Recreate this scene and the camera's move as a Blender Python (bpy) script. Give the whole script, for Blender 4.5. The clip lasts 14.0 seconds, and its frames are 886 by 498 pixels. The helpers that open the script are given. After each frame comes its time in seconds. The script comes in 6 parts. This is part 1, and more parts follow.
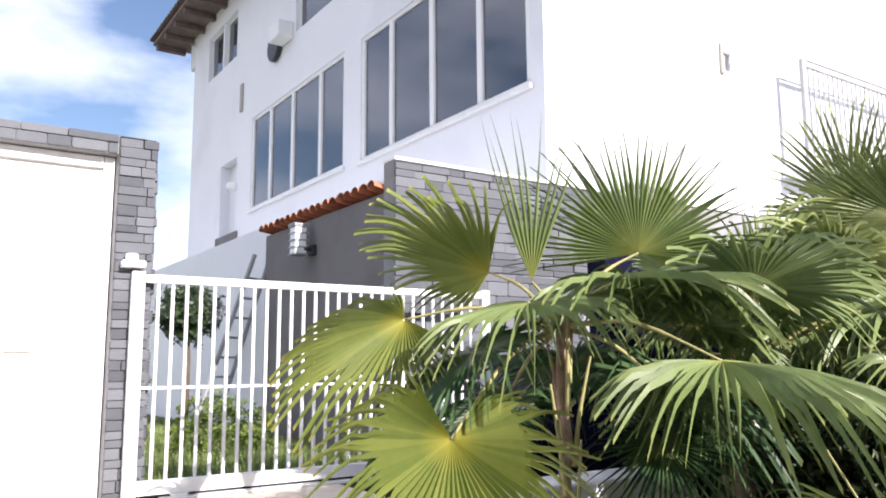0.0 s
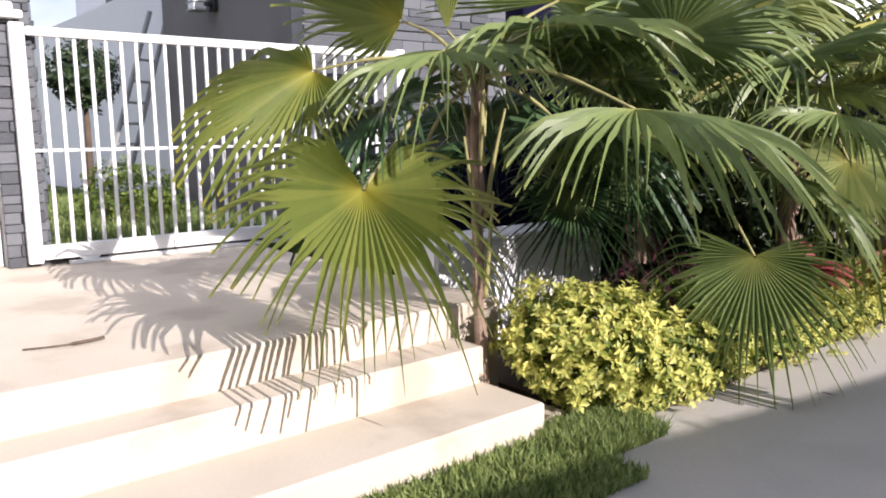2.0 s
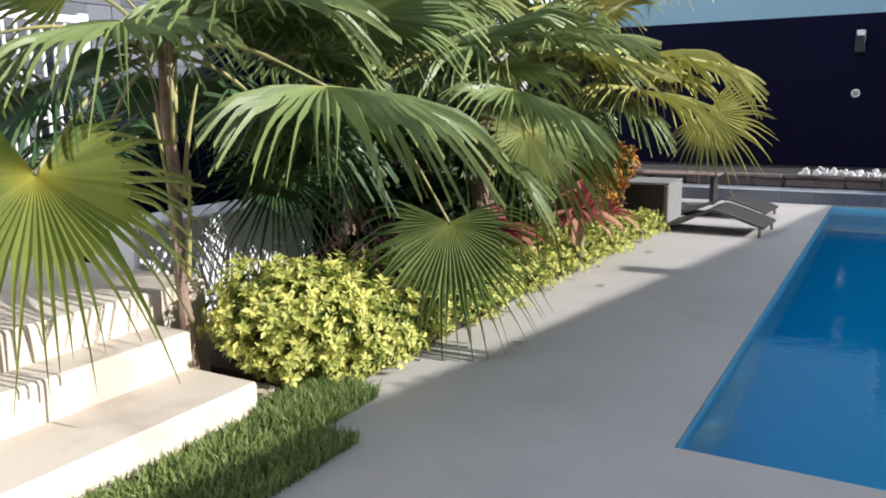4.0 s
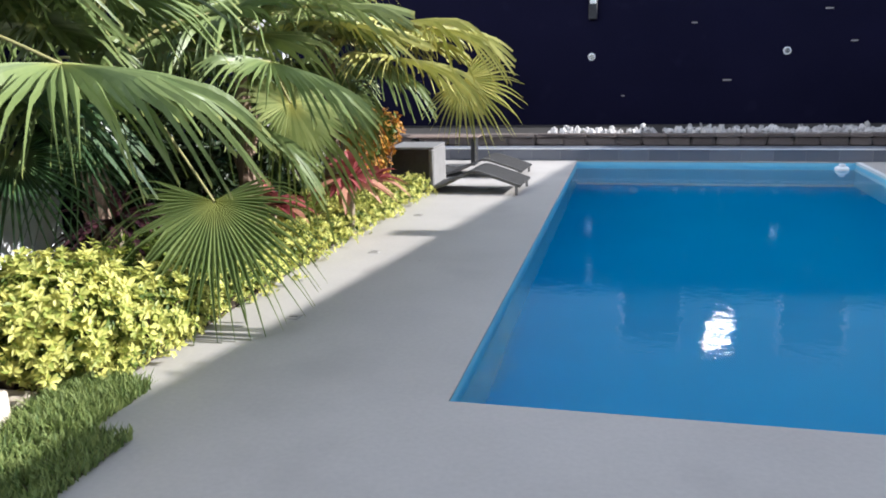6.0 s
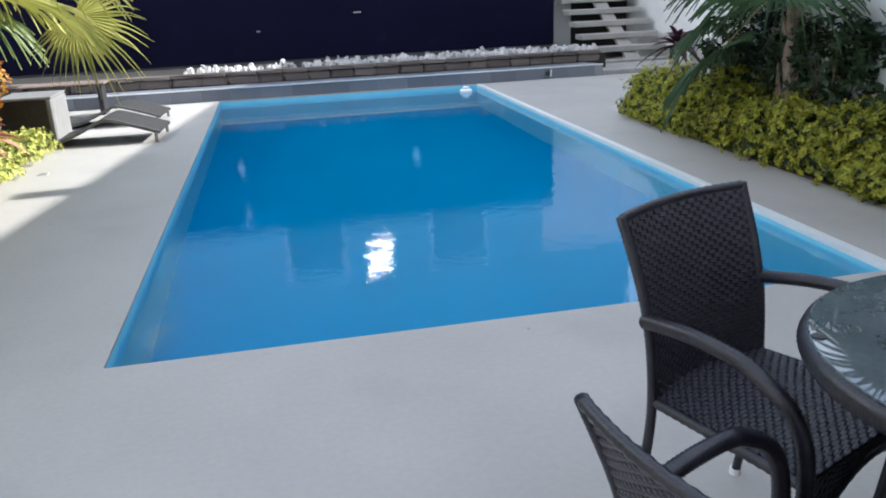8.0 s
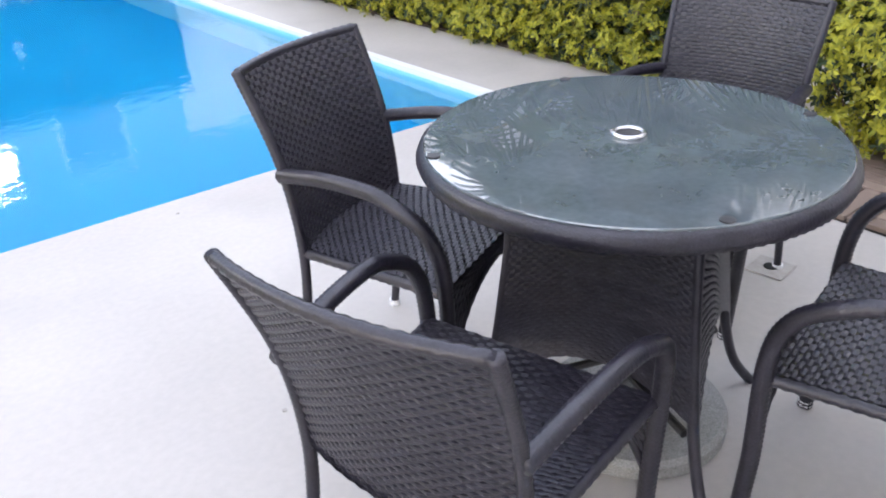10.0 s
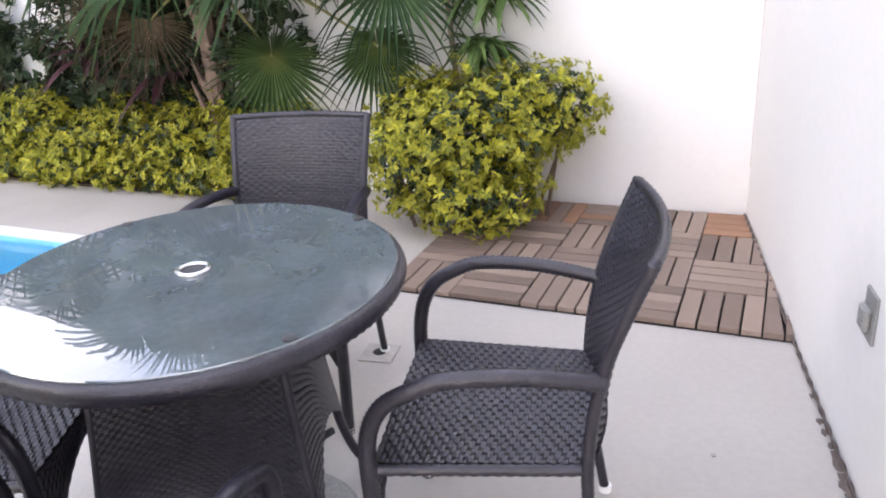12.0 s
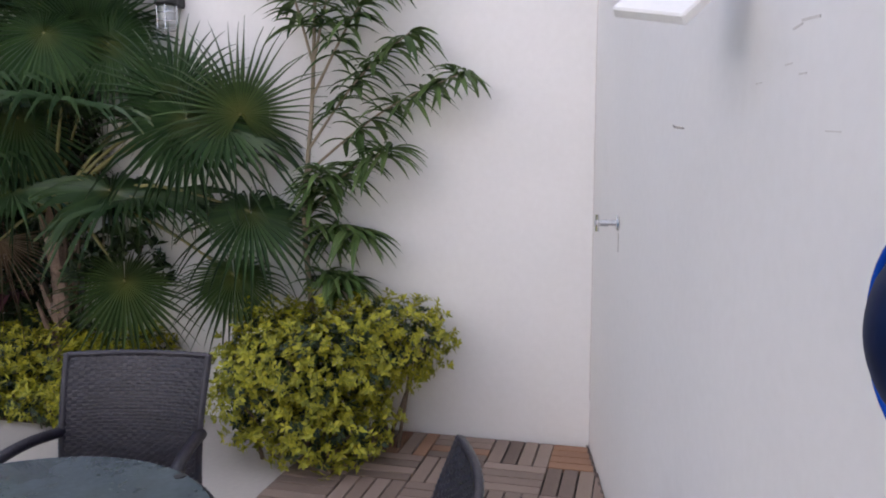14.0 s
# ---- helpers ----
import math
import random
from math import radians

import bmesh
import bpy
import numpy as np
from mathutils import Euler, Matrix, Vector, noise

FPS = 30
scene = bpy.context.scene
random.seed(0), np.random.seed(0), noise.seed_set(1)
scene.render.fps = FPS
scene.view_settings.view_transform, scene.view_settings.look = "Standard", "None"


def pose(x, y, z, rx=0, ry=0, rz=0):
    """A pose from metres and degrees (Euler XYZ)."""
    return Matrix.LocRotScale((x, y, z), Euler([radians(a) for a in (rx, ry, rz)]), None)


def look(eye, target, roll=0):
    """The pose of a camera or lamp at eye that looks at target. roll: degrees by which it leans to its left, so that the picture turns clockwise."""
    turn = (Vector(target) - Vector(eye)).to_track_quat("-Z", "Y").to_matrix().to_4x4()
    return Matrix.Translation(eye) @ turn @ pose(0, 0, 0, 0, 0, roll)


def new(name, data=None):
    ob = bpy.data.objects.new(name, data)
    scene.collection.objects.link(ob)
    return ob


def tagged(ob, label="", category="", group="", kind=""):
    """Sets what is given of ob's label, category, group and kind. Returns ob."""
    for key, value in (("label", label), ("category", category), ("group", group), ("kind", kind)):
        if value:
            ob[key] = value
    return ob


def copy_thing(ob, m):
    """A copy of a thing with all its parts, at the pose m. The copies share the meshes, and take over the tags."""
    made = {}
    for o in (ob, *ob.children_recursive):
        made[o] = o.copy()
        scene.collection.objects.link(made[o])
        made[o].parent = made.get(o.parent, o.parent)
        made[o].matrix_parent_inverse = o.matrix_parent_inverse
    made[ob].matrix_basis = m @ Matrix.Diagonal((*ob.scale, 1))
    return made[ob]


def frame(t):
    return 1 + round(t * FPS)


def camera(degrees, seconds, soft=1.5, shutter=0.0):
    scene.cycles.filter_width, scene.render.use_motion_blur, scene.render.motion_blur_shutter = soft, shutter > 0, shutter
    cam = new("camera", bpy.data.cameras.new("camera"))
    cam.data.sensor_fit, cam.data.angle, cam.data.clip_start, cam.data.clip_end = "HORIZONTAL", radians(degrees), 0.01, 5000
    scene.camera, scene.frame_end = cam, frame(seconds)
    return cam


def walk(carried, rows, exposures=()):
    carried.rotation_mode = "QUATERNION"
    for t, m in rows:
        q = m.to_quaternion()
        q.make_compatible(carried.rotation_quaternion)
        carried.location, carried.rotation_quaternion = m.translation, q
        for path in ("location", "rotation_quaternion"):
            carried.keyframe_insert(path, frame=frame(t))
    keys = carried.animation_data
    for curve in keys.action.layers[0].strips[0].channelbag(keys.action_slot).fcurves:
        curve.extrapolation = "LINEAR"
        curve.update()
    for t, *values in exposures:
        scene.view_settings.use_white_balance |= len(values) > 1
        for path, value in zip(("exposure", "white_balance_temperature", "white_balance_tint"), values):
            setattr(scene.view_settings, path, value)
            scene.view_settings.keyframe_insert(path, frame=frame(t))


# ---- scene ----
cam = camera(59.03, 14.0, 1.9)
PATH = [
    (0.0, pose(-0.097, -0.063, 1.450, 98.31, 0.43, 56.22)),
    (0.5, pose(-0.124, -0.041, 1.430, 93.87, 0.21, 54.99)),
    (1.0, pose(-0.133, -0.022, 1.408, 88.72, 0.78, 53.97)),
    (1.5, pose(-0.143, -0.007, 1.388, 84.59, 1.07, 53.27)),
    (2.0, pose(-0.162, 0.010, 1.361, 81.67, 0.79, 50.24)),
    (2.5, pose(-0.127, 0.053, 1.373, 80.23, 0.68, 46.20)),
    (3.0, pose(-0.111, 0.067, 1.372, 80.29, 0.41, 40.54)),
    (5.5, pose(-0.020, 0.034, 1.432, 77.04, 1.49, 17.71)),
    (6.0, pose(-0.027, 0.037, 1.433, 76.33, 1.44, 13.38)),
    (6.5, pose(-0.009, 0.036, 1.438, 76.09, 1.13, 5.91)),
    (7.0, pose(-0.010, 0.079, 1.401, 75.25, 1.66, 0.30)),
    (7.5, pose(0.003, 0.086, 1.390, 73.67, 2.34, -4.23)),
    (8.0, pose(0.023, 0.090, 1.371, 71.28, 2.34, -12.01)),
    (8.5, pose(0.045, 0.081, 1.355, 67.27, 2.78, -19.59)),
    (8.7, pose(0.059, 0.082, 1.339, 65.36, 2.37, -22.48)),
    (10.8, pose(0.124, 0.045, 1.308, 61.08, 4.72, -51.19)),
    (11.0, pose(0.144, 0.022, 1.330, 61.16, 5.25, -55.34)),
    (11.5, pose(0.154, -0.015, 1.341, 63.70, 4.56, -62.46)),
    (12.0, pose(0.166, -0.039, 1.354, 67.52, 3.63, -66.87)),
    (12.5, pose(0.170, -0.047, 1.371, 71.17, 1.97, -70.55)),
    (13.0, pose(0.168, -0.061, 1.407, 75.73, 1.78, -72.17)),
    (13.5, pose(0.148, -0.080, 1.399, 80.35, 1.61, -74.55)),
    (14.0, pose(0.167, -0.146, 1.476, 82.32, 0.28, -75.51)),
]
EXPOSURES = [(0.0, 1.02, 6050, 19), (2.0, 0.68, 6100, 20), (3.0, 0.60, 6000, 15), (5.5, 1.00, 5720, 12), (6.5, 1.14, 5720, 12), (7.5, 1.30, 5720, 9), (8.5, 1.48, 5720, 8), (11.0, 2.96, 6350, 21), (12.5, 2.36, 6350, 21), (13.5, 1.70, 6350, 21), (14.0, 1.52, 6200, 22)]
walk(cam, PATH, exposures=EXPOSURES)

# ---- world, sun, exposure ----
SUN_EL, SUN_DIR = radians(25.5), Vector((0.994, 0.11, 0))   # where the sun stands
world = bpy.data.worlds.new("sky")
scene.world = world
world.use_nodes = True
wn, wl = world.node_tree.nodes, world.node_tree.links
wn.clear()
sky = wn.new("ShaderNodeTexSky")
sky.sky_type, sky.sun_disc = "NISHITA", False
sky.sun_elevation, sky.sun_rotation = SUN_EL, math.atan2(SUN_DIR.x, SUN_DIR.y)
cloud_co, cloud_map = wn.new("ShaderNodeTexCoord"), wn.new("ShaderNodeMapping")
cloud_map.inputs["Scale"].default_value = (1.6, 1.6, 4.0)
cloud, ramp = wn.new("ShaderNodeTexNoise"), wn.new("ShaderNodeValToRGB")
cloud.inputs["Scale"].default_value, cloud.inputs["Detail"].default_value = 1.8, 7
ramp.color_ramp.elements[0].position, ramp.color_ramp.elements[1].position = 0.35, 0.58
mixc = wn.new("ShaderNodeMixRGB")
mixc.inputs[2].default_value = (9.5, 9.8, 10.4, 1)
bg, wout = wn.new("ShaderNodeBackground"), wn.new("ShaderNodeOutputWorld")
bg.inputs["Strength"].default_value = 0.075
wl.new(cloud_co.outputs["Generated"], cloud_map.inputs[0])
wl.new(cloud_map.outputs[0], cloud.inputs["Vector"])
wl.new(cloud.outputs["Fac"], ramp.inputs[0])
wl.new(ramp.outputs[0], mixc.inputs[0])
wl.new(sky.outputs[0], mixc.inputs[1])
wl.new(mixc.outputs[0], bg.inputs[0])
wl.new(bg.outputs[0], wout.inputs[0])
sun_data = bpy.data.lights.new("sun", "SUN")
sun_data.energy, sun_data.angle, sun_data.color = 5.0, radians(0.5), (1.0, 0.92, 0.80)
sun = new("sun", sun_data)
SUN_VEC = Vector((SUN_DIR.x * math.cos(SUN_EL), SUN_DIR.y * math.cos(SUN_EL), math.sin(SUN_EL)))
sun.matrix_world = look(SUN_VEC * 30, (0, 0, 0))

# ---- materials ----
MATS = {}


def material(name, c1, c2=None, rough=0.7, scale=6.0, fine=60.0, bump=0.15, metal=0.0, ior=1.45, island=False,
             translucent=0.0, rand=0.0, stain=None, coords="Object", spec=0.5, fine_mix=0.35, stretch=(1, 1, 1), heart=None):
    """Two colours mixed by coarse and fine noise, with a bump; optional spread per piece or per leaf."""
    m = bpy.data.materials.new(name)
    m.use_nodes = True
    n, l = m.node_tree.nodes, m.node_tree.links
    p = n["Principled BSDF"]
    p.inputs["Roughness"].default_value, p.inputs["Metallic"].default_value, p.inputs["IOR"].default_value = rough, metal, ior
    p.inputs["Specular IOR Level"].default_value = spec
    co = n.new("ShaderNodeTexCoord")
    mp = n.new("ShaderNodeMapping")
    mp.inputs["Scale"].default_value = stretch
    l.new(co.outputs[coords], mp.inputs[0])
    a, b = n.new("ShaderNodeTexNoise"), n.new("ShaderNodeTexNoise")
    a.inputs["Scale"].default_value, a.inputs["Detail"].default_value = scale, 5
    b.inputs["Scale"].default_value, b.inputs["Detail"].default_value = fine, 3
    l.new(mp.outputs[0], a.inputs["Vector"])
    l.new(mp.outputs[0], b.inputs["Vector"])
    mix = n.new("ShaderNodeMix")
    mix.data_type = "FLOAT"
    mix.inputs[0].default_value = fine_mix
    l.new(a.outputs["Fac"], mix.inputs[2])
    l.new(b.outputs["Fac"], mix.inputs[3])
    fac = mix.outputs[0]
    if island or rand:
        src = n.new("ShaderNodeNewGeometry") if island else n.new("ShaderNodeObjectInfo")
        out = src.outputs["Random Per Island"] if island else src.outputs["Random"]
        m2 = n.new("ShaderNodeMix")
        m2.data_type = "FLOAT"
        m2.inputs[0].default_value = float(island) * (0.75 if island is True else 1.0) if island else rand
        l.new(fac, m2.inputs[2])
        l.new(out, m2.inputs[3])
        fac = m2.outputs[0]
    r = n.new("ShaderNodeValToRGB")
    r.color_ramp.elements[0].position, r.color_ramp.elements[1].position = (0.12, 0.88) if (island or rand) else (0.3, 0.7)
    r.color_ramp.elements[0].color = (*c1, 1)
    r.color_ramp.elements[1].color = (*(c2 or c1), 1)
    l.new(fac, r.inputs[0])
    colour = r.outputs[0]
    if stain:
        s, sr, sm = n.new("ShaderNodeTexNoise"), n.new("ShaderNodeValToRGB"), n.new("ShaderNodeMixRGB")
        s.inputs["Scale"].default_value, s.inputs["Detail"].default_value = stain[1], 8
        sr.color_ramp.elements[0].position, sr.color_ramp.elements[1].position = stain[2], stain[2] + 0.12
        sm.inputs[2].default_value = (*stain[0], 1)
        mul = n.new("ShaderNodeMath")
        mul.operation = "MULTIPLY"
        mul.inputs[1].default_value = stain[3]
        l.new(co.outputs[coords], s.inputs["Vector"])
        l.new(s.outputs["Fac"], sr.inputs[0])
        l.new(sr.outputs[0], mul.inputs[0])
        l.new(mul.outputs[0], sm.inputs[0])
        l.new(colour, sm.inputs[1])
        colour = sm.outputs[0]
    if heart:                       # paler towards the leaf's heart, dry at the very tips
        at, hr, hm = n.new("ShaderNodeAttribute"), n.new("ShaderNodeValToRGB"), n.new("ShaderNodeMixRGB")
        at.attribute_name = "along"
        e = hr.color_ramp.elements
        e[0].position, e[0].color, e[1].position, e[1].color = 0.02, (0.85, 0.85, 0.85, 1), 0.24, (0, 0, 0, 1)
        e.new(0.95).color = (0, 0, 0, 1)
        e.new(1.0).color = (0.7, 0.7, 0.7, 1)
        hm.inputs[2].default_value = (*heart, 1)
        l.new(at.outputs["Fac"], hr.inputs[0])
        l.new(hr.outputs[0], hm.inputs[0])
        l.new(colour, hm.inputs[1])
        colour = hm.outputs[0]
    l.new(colour, p.inputs["Base Color"])
    if bump:
        bp = n.new("ShaderNodeBump")
        bp.inputs["Strength"].default_value, bp.inputs["Distance"].default_value = bump, 0.01
        l.new(mix.outputs[0], bp.inputs["Height"])
        l.new(bp.outputs[0], p.inputs["Normal"])
    if translucent:
        t, ms = n.new("ShaderNodeBsdfTranslucent"), n.new("ShaderNodeMixShader")
        ms.inputs[0].default_value = translucent
        l.new(colour, t.inputs[0])
        l.new(p.outputs[0], ms.inputs[1])
        l.new(t.outputs[0], ms.inputs[2])
        l.new(ms.outputs[0], n["Material Output"].inputs[0])
    MATS[name] = m
    return m


M_DECK = material("deck_microcement", (0.385, 0.363, 0.340), (0.465, 0.440, 0.412), 0.55, 1.3, 40, 0.05, stain=((0.315, 0.295, 0.275), 1.1, 0.55, 0.35))
M_STEP = material("beige_render", (0.50, 0.44, 0.36), (0.60, 0.53, 0.44), 0.8, 2.0, 70, 0.12, stain=((0.36, 0.30, 0.235), 2.3, 0.52, 0.55))
M_WHITE = material("white_wall_paint", (0.74, 0.725, 0.705), (0.80, 0.785, 0.77), 0.75, 1.2, 30, 0.18, stain=((0.62, 0.60, 0.585), 1.5, 0.6, 0.35))
M_WHITE2 = material("white_render", (0.76, 0.76, 0.78), (0.82, 0.82, 0.84), 0.7, 1.5, 40, 0.1)
M_HOUSE = material("house_white_render", (0.72, 0.73, 0.76), (0.78, 0.79, 0.81), 0.75, 0.6, 20, 0.06, stain=((0.62, 0.63, 0.66), 0.5, 0.55, 0.4))
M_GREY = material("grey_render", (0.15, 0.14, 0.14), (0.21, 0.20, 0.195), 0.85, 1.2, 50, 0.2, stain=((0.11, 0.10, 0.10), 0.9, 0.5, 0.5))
M_STONE = material("grey_slate_cladding", (0.05, 0.054, 0.062), (0.155, 0.163, 0.178), 0.8, 5, 40, 0.5, rand=0.55)
M_STONE_BACK = material("mortar", (0.20, 0.20, 0.205), (0.30, 0.30, 0.30), 0.9, 6, 60, 0.3)
M_DARK = material("dark_navy_wall", (0.0045, 0.0045, 0.017), (0.008, 0.0075, 0.025), 0.8, 0.8, 30, 0.08, stain=((0.014, 0.013, 0.034), 2.4, 0.62, 0.5), spec=0.08)
M_METAL_W = material("white_metal", (0.72, 0.72, 0.71), (0.8, 0.8, 0.79), 0.4, 9, 90, 0.03)
M_METAL_D = material("dark_metal", (0.03, 0.03, 0.032), (0.06, 0.06, 0.062), 0.45, 12, 100, 0.05, metal=0.5)
M_CHROME = material("brushed_steel", (0.55, 0.55, 0.56), (0.68, 0.68, 0.69), 0.22, 15, 160, 0.03, metal=1.0)
M_POOL = material("pool_plaster", (0.003, 0.35, 0.68), (0.006, 0.40, 0.74), 0.5, 1.5, 40, 0.03)
M_POOL_W = material("pool_wall_plaster", (0.22, 0.60, 0.76), (0.28, 0.66, 0.80), 0.4, 3, 40, 0.03)
M_COPE = material("pale_coping", (0.66, 0.68, 0.68), (0.74, 0.75, 0.75), 0.5, 3, 60, 0.06)
M_LEDGE = material("slate_tile", (0.11, 0.12, 0.145), (0.21, 0.22, 0.25), 0.5, 4, 50, 0.12, rand=0.5)
M_BRICK = material("rough_brown_stone", (0.08, 0.062, 0.056), (0.20, 0.165, 0.145), 0.9, 9, 60, 0.6, rand=0.5)
M_PEBBLE = material("white_pebble", (0.28, 0.265, 0.255), (0.58, 0.56, 0.54), 0.7, 20, 90, 0.2, island=True)
M_WICKER = material("dark_brown_wicker", (0.006, 0.0056, 0.0095), (0.030, 0.027, 0.039), 0.34, 30, 220, 0.25, spec=0.6, fine_mix=0.5)
M_WOOD = material("weathered_teak_slat", (0.14, 0.102, 0.082), (0.32, 0.245, 0.20), 0.7, 4, 45, 0.4, rand=0.6, stretch=(1, 1, 1))
M_WOOD_O = material("orange_teak_slat", (0.20, 0.105, 0.065), (0.33, 0.185, 0.11), 0.65, 4, 45, 0.4, rand=0.6)
M_WOODBASE = material("tile_base", (0.02, 0.018, 0.016), (0.03, 0.027, 0.025), 0.9, 5, 50, 0.1)
M_TREAD = material("weathered_plank", (0.24, 0.225, 0.205), (0.40, 0.38, 0.35), 0.8, 5, 50, 0.4, rand=0.4)
M_TERRA = material("terracotta", (0.34, 0.10, 0.05), (0.50, 0.19, 0.10), 0.8, 8, 60, 0.3, rand=0.5)
M_ROOF = material("brown_roof_tile", (0.10, 0.075, 0.066), (0.19, 0.14, 0.12), 0.85, 5, 40, 0.4)
M_SOIL = material("garden_soil", (0.035, 0.026, 0.018), (0.085, 0.062, 0.042), 0.95, 5, 60, 0.7)
M_GROUND = material("dry_ground", (0.16, 0.15, 0.11), (0.26, 0.24, 0.18), 0.95, 0.4, 12, 0.4)
M_LAWN = material("lawn_soil", (0.05, 0.08, 0.02), (0.09, 0.13, 0.035), 0.95, 3, 40, 0.6)
M_GRASS = material("grass_blade", (0.085, 0.14, 0.035), (0.31, 0.37, 0.12), 0.6, 3, 30, 0.0, island=True, translucent=0.3)
M_PALM = material("palm_leaf", (0.095, 0.145, 0.045), (0.27, 0.335, 0.12), 0.42, 3.0, 35, 0.12, translucent=0.36, island=0.42, spec=0.5, heart=(0.34, 0.35, 0.10))
M_PALM_Y = material("yellow_green_palm_leaf", (0.13, 0.18, 0.04), (0.30, 0.335, 0.085), 0.42, 3.0, 35, 0.12, translucent=0.48, island=0.42, heart=(0.46, 0.42, 0.07))
# Darker copy of palm_leaf; shade on inner and wall-side fronds put into colour
M_PALM_D = material("shaded_green_palm_leaf", (0.025, 0.060, 0.026), (0.075, 0.135, 0.048), 0.4, 3.0, 35, 0.12, translucent=0.22, island=0.42, heart=(0.11, 0.13, 0.04))
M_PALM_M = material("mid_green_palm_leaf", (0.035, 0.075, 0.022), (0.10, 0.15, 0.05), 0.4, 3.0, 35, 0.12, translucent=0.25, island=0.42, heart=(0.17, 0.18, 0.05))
# Brighter copies of palm_leaf: sunshine on the fronds put into the colour
M_PALM_S = material("sunlit_palm_leaf", (0.26, 0.28, 0.05), (0.70, 0.66, 0.24), 0.42, 3.0, 35, 0.12, translucent=0.34, island=0.42, heart=(0.60, 0.52, 0.12))
M_PALM_L = material("highlit_palm_leaf", (0.14, 0.19, 0.055), (0.42, 0.46, 0.19), 0.40, 3.0, 35, 0.12, translucent=0.36, island=0.42, heart=(0.45, 0.43, 0.13))
M_DRY = material("dry_palm_leaf", (0.12, 0.085, 0.055), (0.31, 0.235, 0.155), 0.7, 3.0, 35, 0.12, translucent=0.2, island=0.42)
M_PETIOLE = material("palm_stalk", (0.20, 0.19, 0.07), (0.36, 0.33, 0.14), 0.55, 6, 60, 0.1)
M_TRUNK = material("palm_fibre", (0.14, 0.09, 0.065), (0.34, 0.25, 0.19), 0.95, 12, 80, 0.8)
M_GOLD = material("golden_leaf", (0.16, 0.23, 0.03), (0.86, 0.80, 0.24), 0.5, 6, 30, 0.0, island=0.55, translucent=0.34)
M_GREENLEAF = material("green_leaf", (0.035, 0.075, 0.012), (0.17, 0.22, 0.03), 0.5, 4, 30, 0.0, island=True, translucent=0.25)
M_HEDGE = material("hedge_leaf", (0.035, 0.078, 0.008), (0.63, 0.59, 0.05), 0.45, 7, 30, 0.0, island=0.36, translucent=0.28)
# Leaf green with the shade of inner and shaded foliage put into it
M_SHADE = material("shade_dark_leaf", (0.012, 0.026, 0.010), (0.045, 0.075, 0.024), 0.45, 4, 30, 0.0, island=True, translucent=0.15)
M_TWIG = material("twig", (0.07, 0.05, 0.035), (0.14, 0.10, 0.07), 0.9, 10, 80, 0.4)
M_STEM = material("pale_stem", (0.22, 0.18, 0.12), (0.34, 0.28, 0.20), 0.85, 10, 80, 0.3)
M_NARROW = material("narrow_leaf", (0.04, 0.085, 0.02), (0.13, 0.20, 0.06), 0.45, 4, 30, 0.0, island=True, translucent=0.25)
M_RED = material("red_cordyline_leaf", (0.16, 0.025, 0.032), (0.46, 0.13, 0.13), 0.45, 5, 40, 0.0, island=True, translucent=0.3)
M_PURPLE = material("purple_leaf", (0.035, 0.014, 0.022), (0.10, 0.035, 0.045), 0.45, 5, 40, 0.0, island=True, translucent=0.2)
M_ORANGE = material("orange_croton_leaf", (0.28, 0.09, 0.015), (0.62, 0.34, 0.05), 0.5, 5, 40, 0.0, island=True, translucent=0.3)
M_GRANITE = material("grey_granite", (0.16, 0.16, 0.155), (0.36, 0.36, 0.35), 0.6, 60, 260, 0.1, fine_mix=0.7)
M_LOUNGE = material("taupe_mesh_sling", (0.030, 0.029, 0.028), (0.052, 0.05, 0.049), 0.7, 20, 200, 0.2, spec=0.25)
M_LOUNGE_D = material("grey_lounger_frame", (0.10, 0.097, 0.094), (0.15, 0.146, 0.142), 0.6, 8, 60, 0.05, spec=0.3)
M_TAN = material("old_tan_leaf", (0.32, 0.13, 0.08), (0.62, 0.36, 0.26), 0.6, 5, 40, 0.0, island=True, translucent=0.3)
M_LOUNGE_G = material("light_grey_shell", (0.17, 0.165, 0.16), (0.23, 0.225, 0.22), 0.5, 8, 60, 0.05)
M_PLASTIC = material("white_plastic", (0.78, 0.79, 0.80), (0.84, 0.85, 0.85), 0.4, 8, 60, 0.02)
M_RUST = material("concrete_stain", (0.30, 0.28, 0.26), (0.42, 0.40, 0.37), 0.9, 10, 80, 0.3)


def glassy(name, colour, rough=0.0, ior=1.45, bump=0.0, scale=3.0):
    m = bpy.data.materials.new(name)
    m.use_nodes = True
    n, l = m.node_tree.nodes, m.node_tree.links
    p = n["Principled BSDF"]
    p.inputs["Base Color"].default_value = (*colour, 1)
    p.inputs["Roughness"].default_value, p.inputs["IOR"].default_value = rough, ior
    p.inputs["Transmission Weight"].default_value = 1.0
    if bump:
        co, t, b = n.new("ShaderNodeTexCoord"), n.new("ShaderNodeTexNoise"), n.new("ShaderNodeBump")
        t.inputs["Scale"].default_value, t.inputs["Detail"].default_value = scale, 3
        b.inputs["Strength"].default_value, b.inputs["Distance"].default_value = bump, 0.02
        l.new(co.outputs["Object"], t.inputs["Vector"])
        l.new(t.outputs["Fac"], b.inputs["Height"])
        l.new(b.outputs[0], p.inputs["Normal"])
    return m


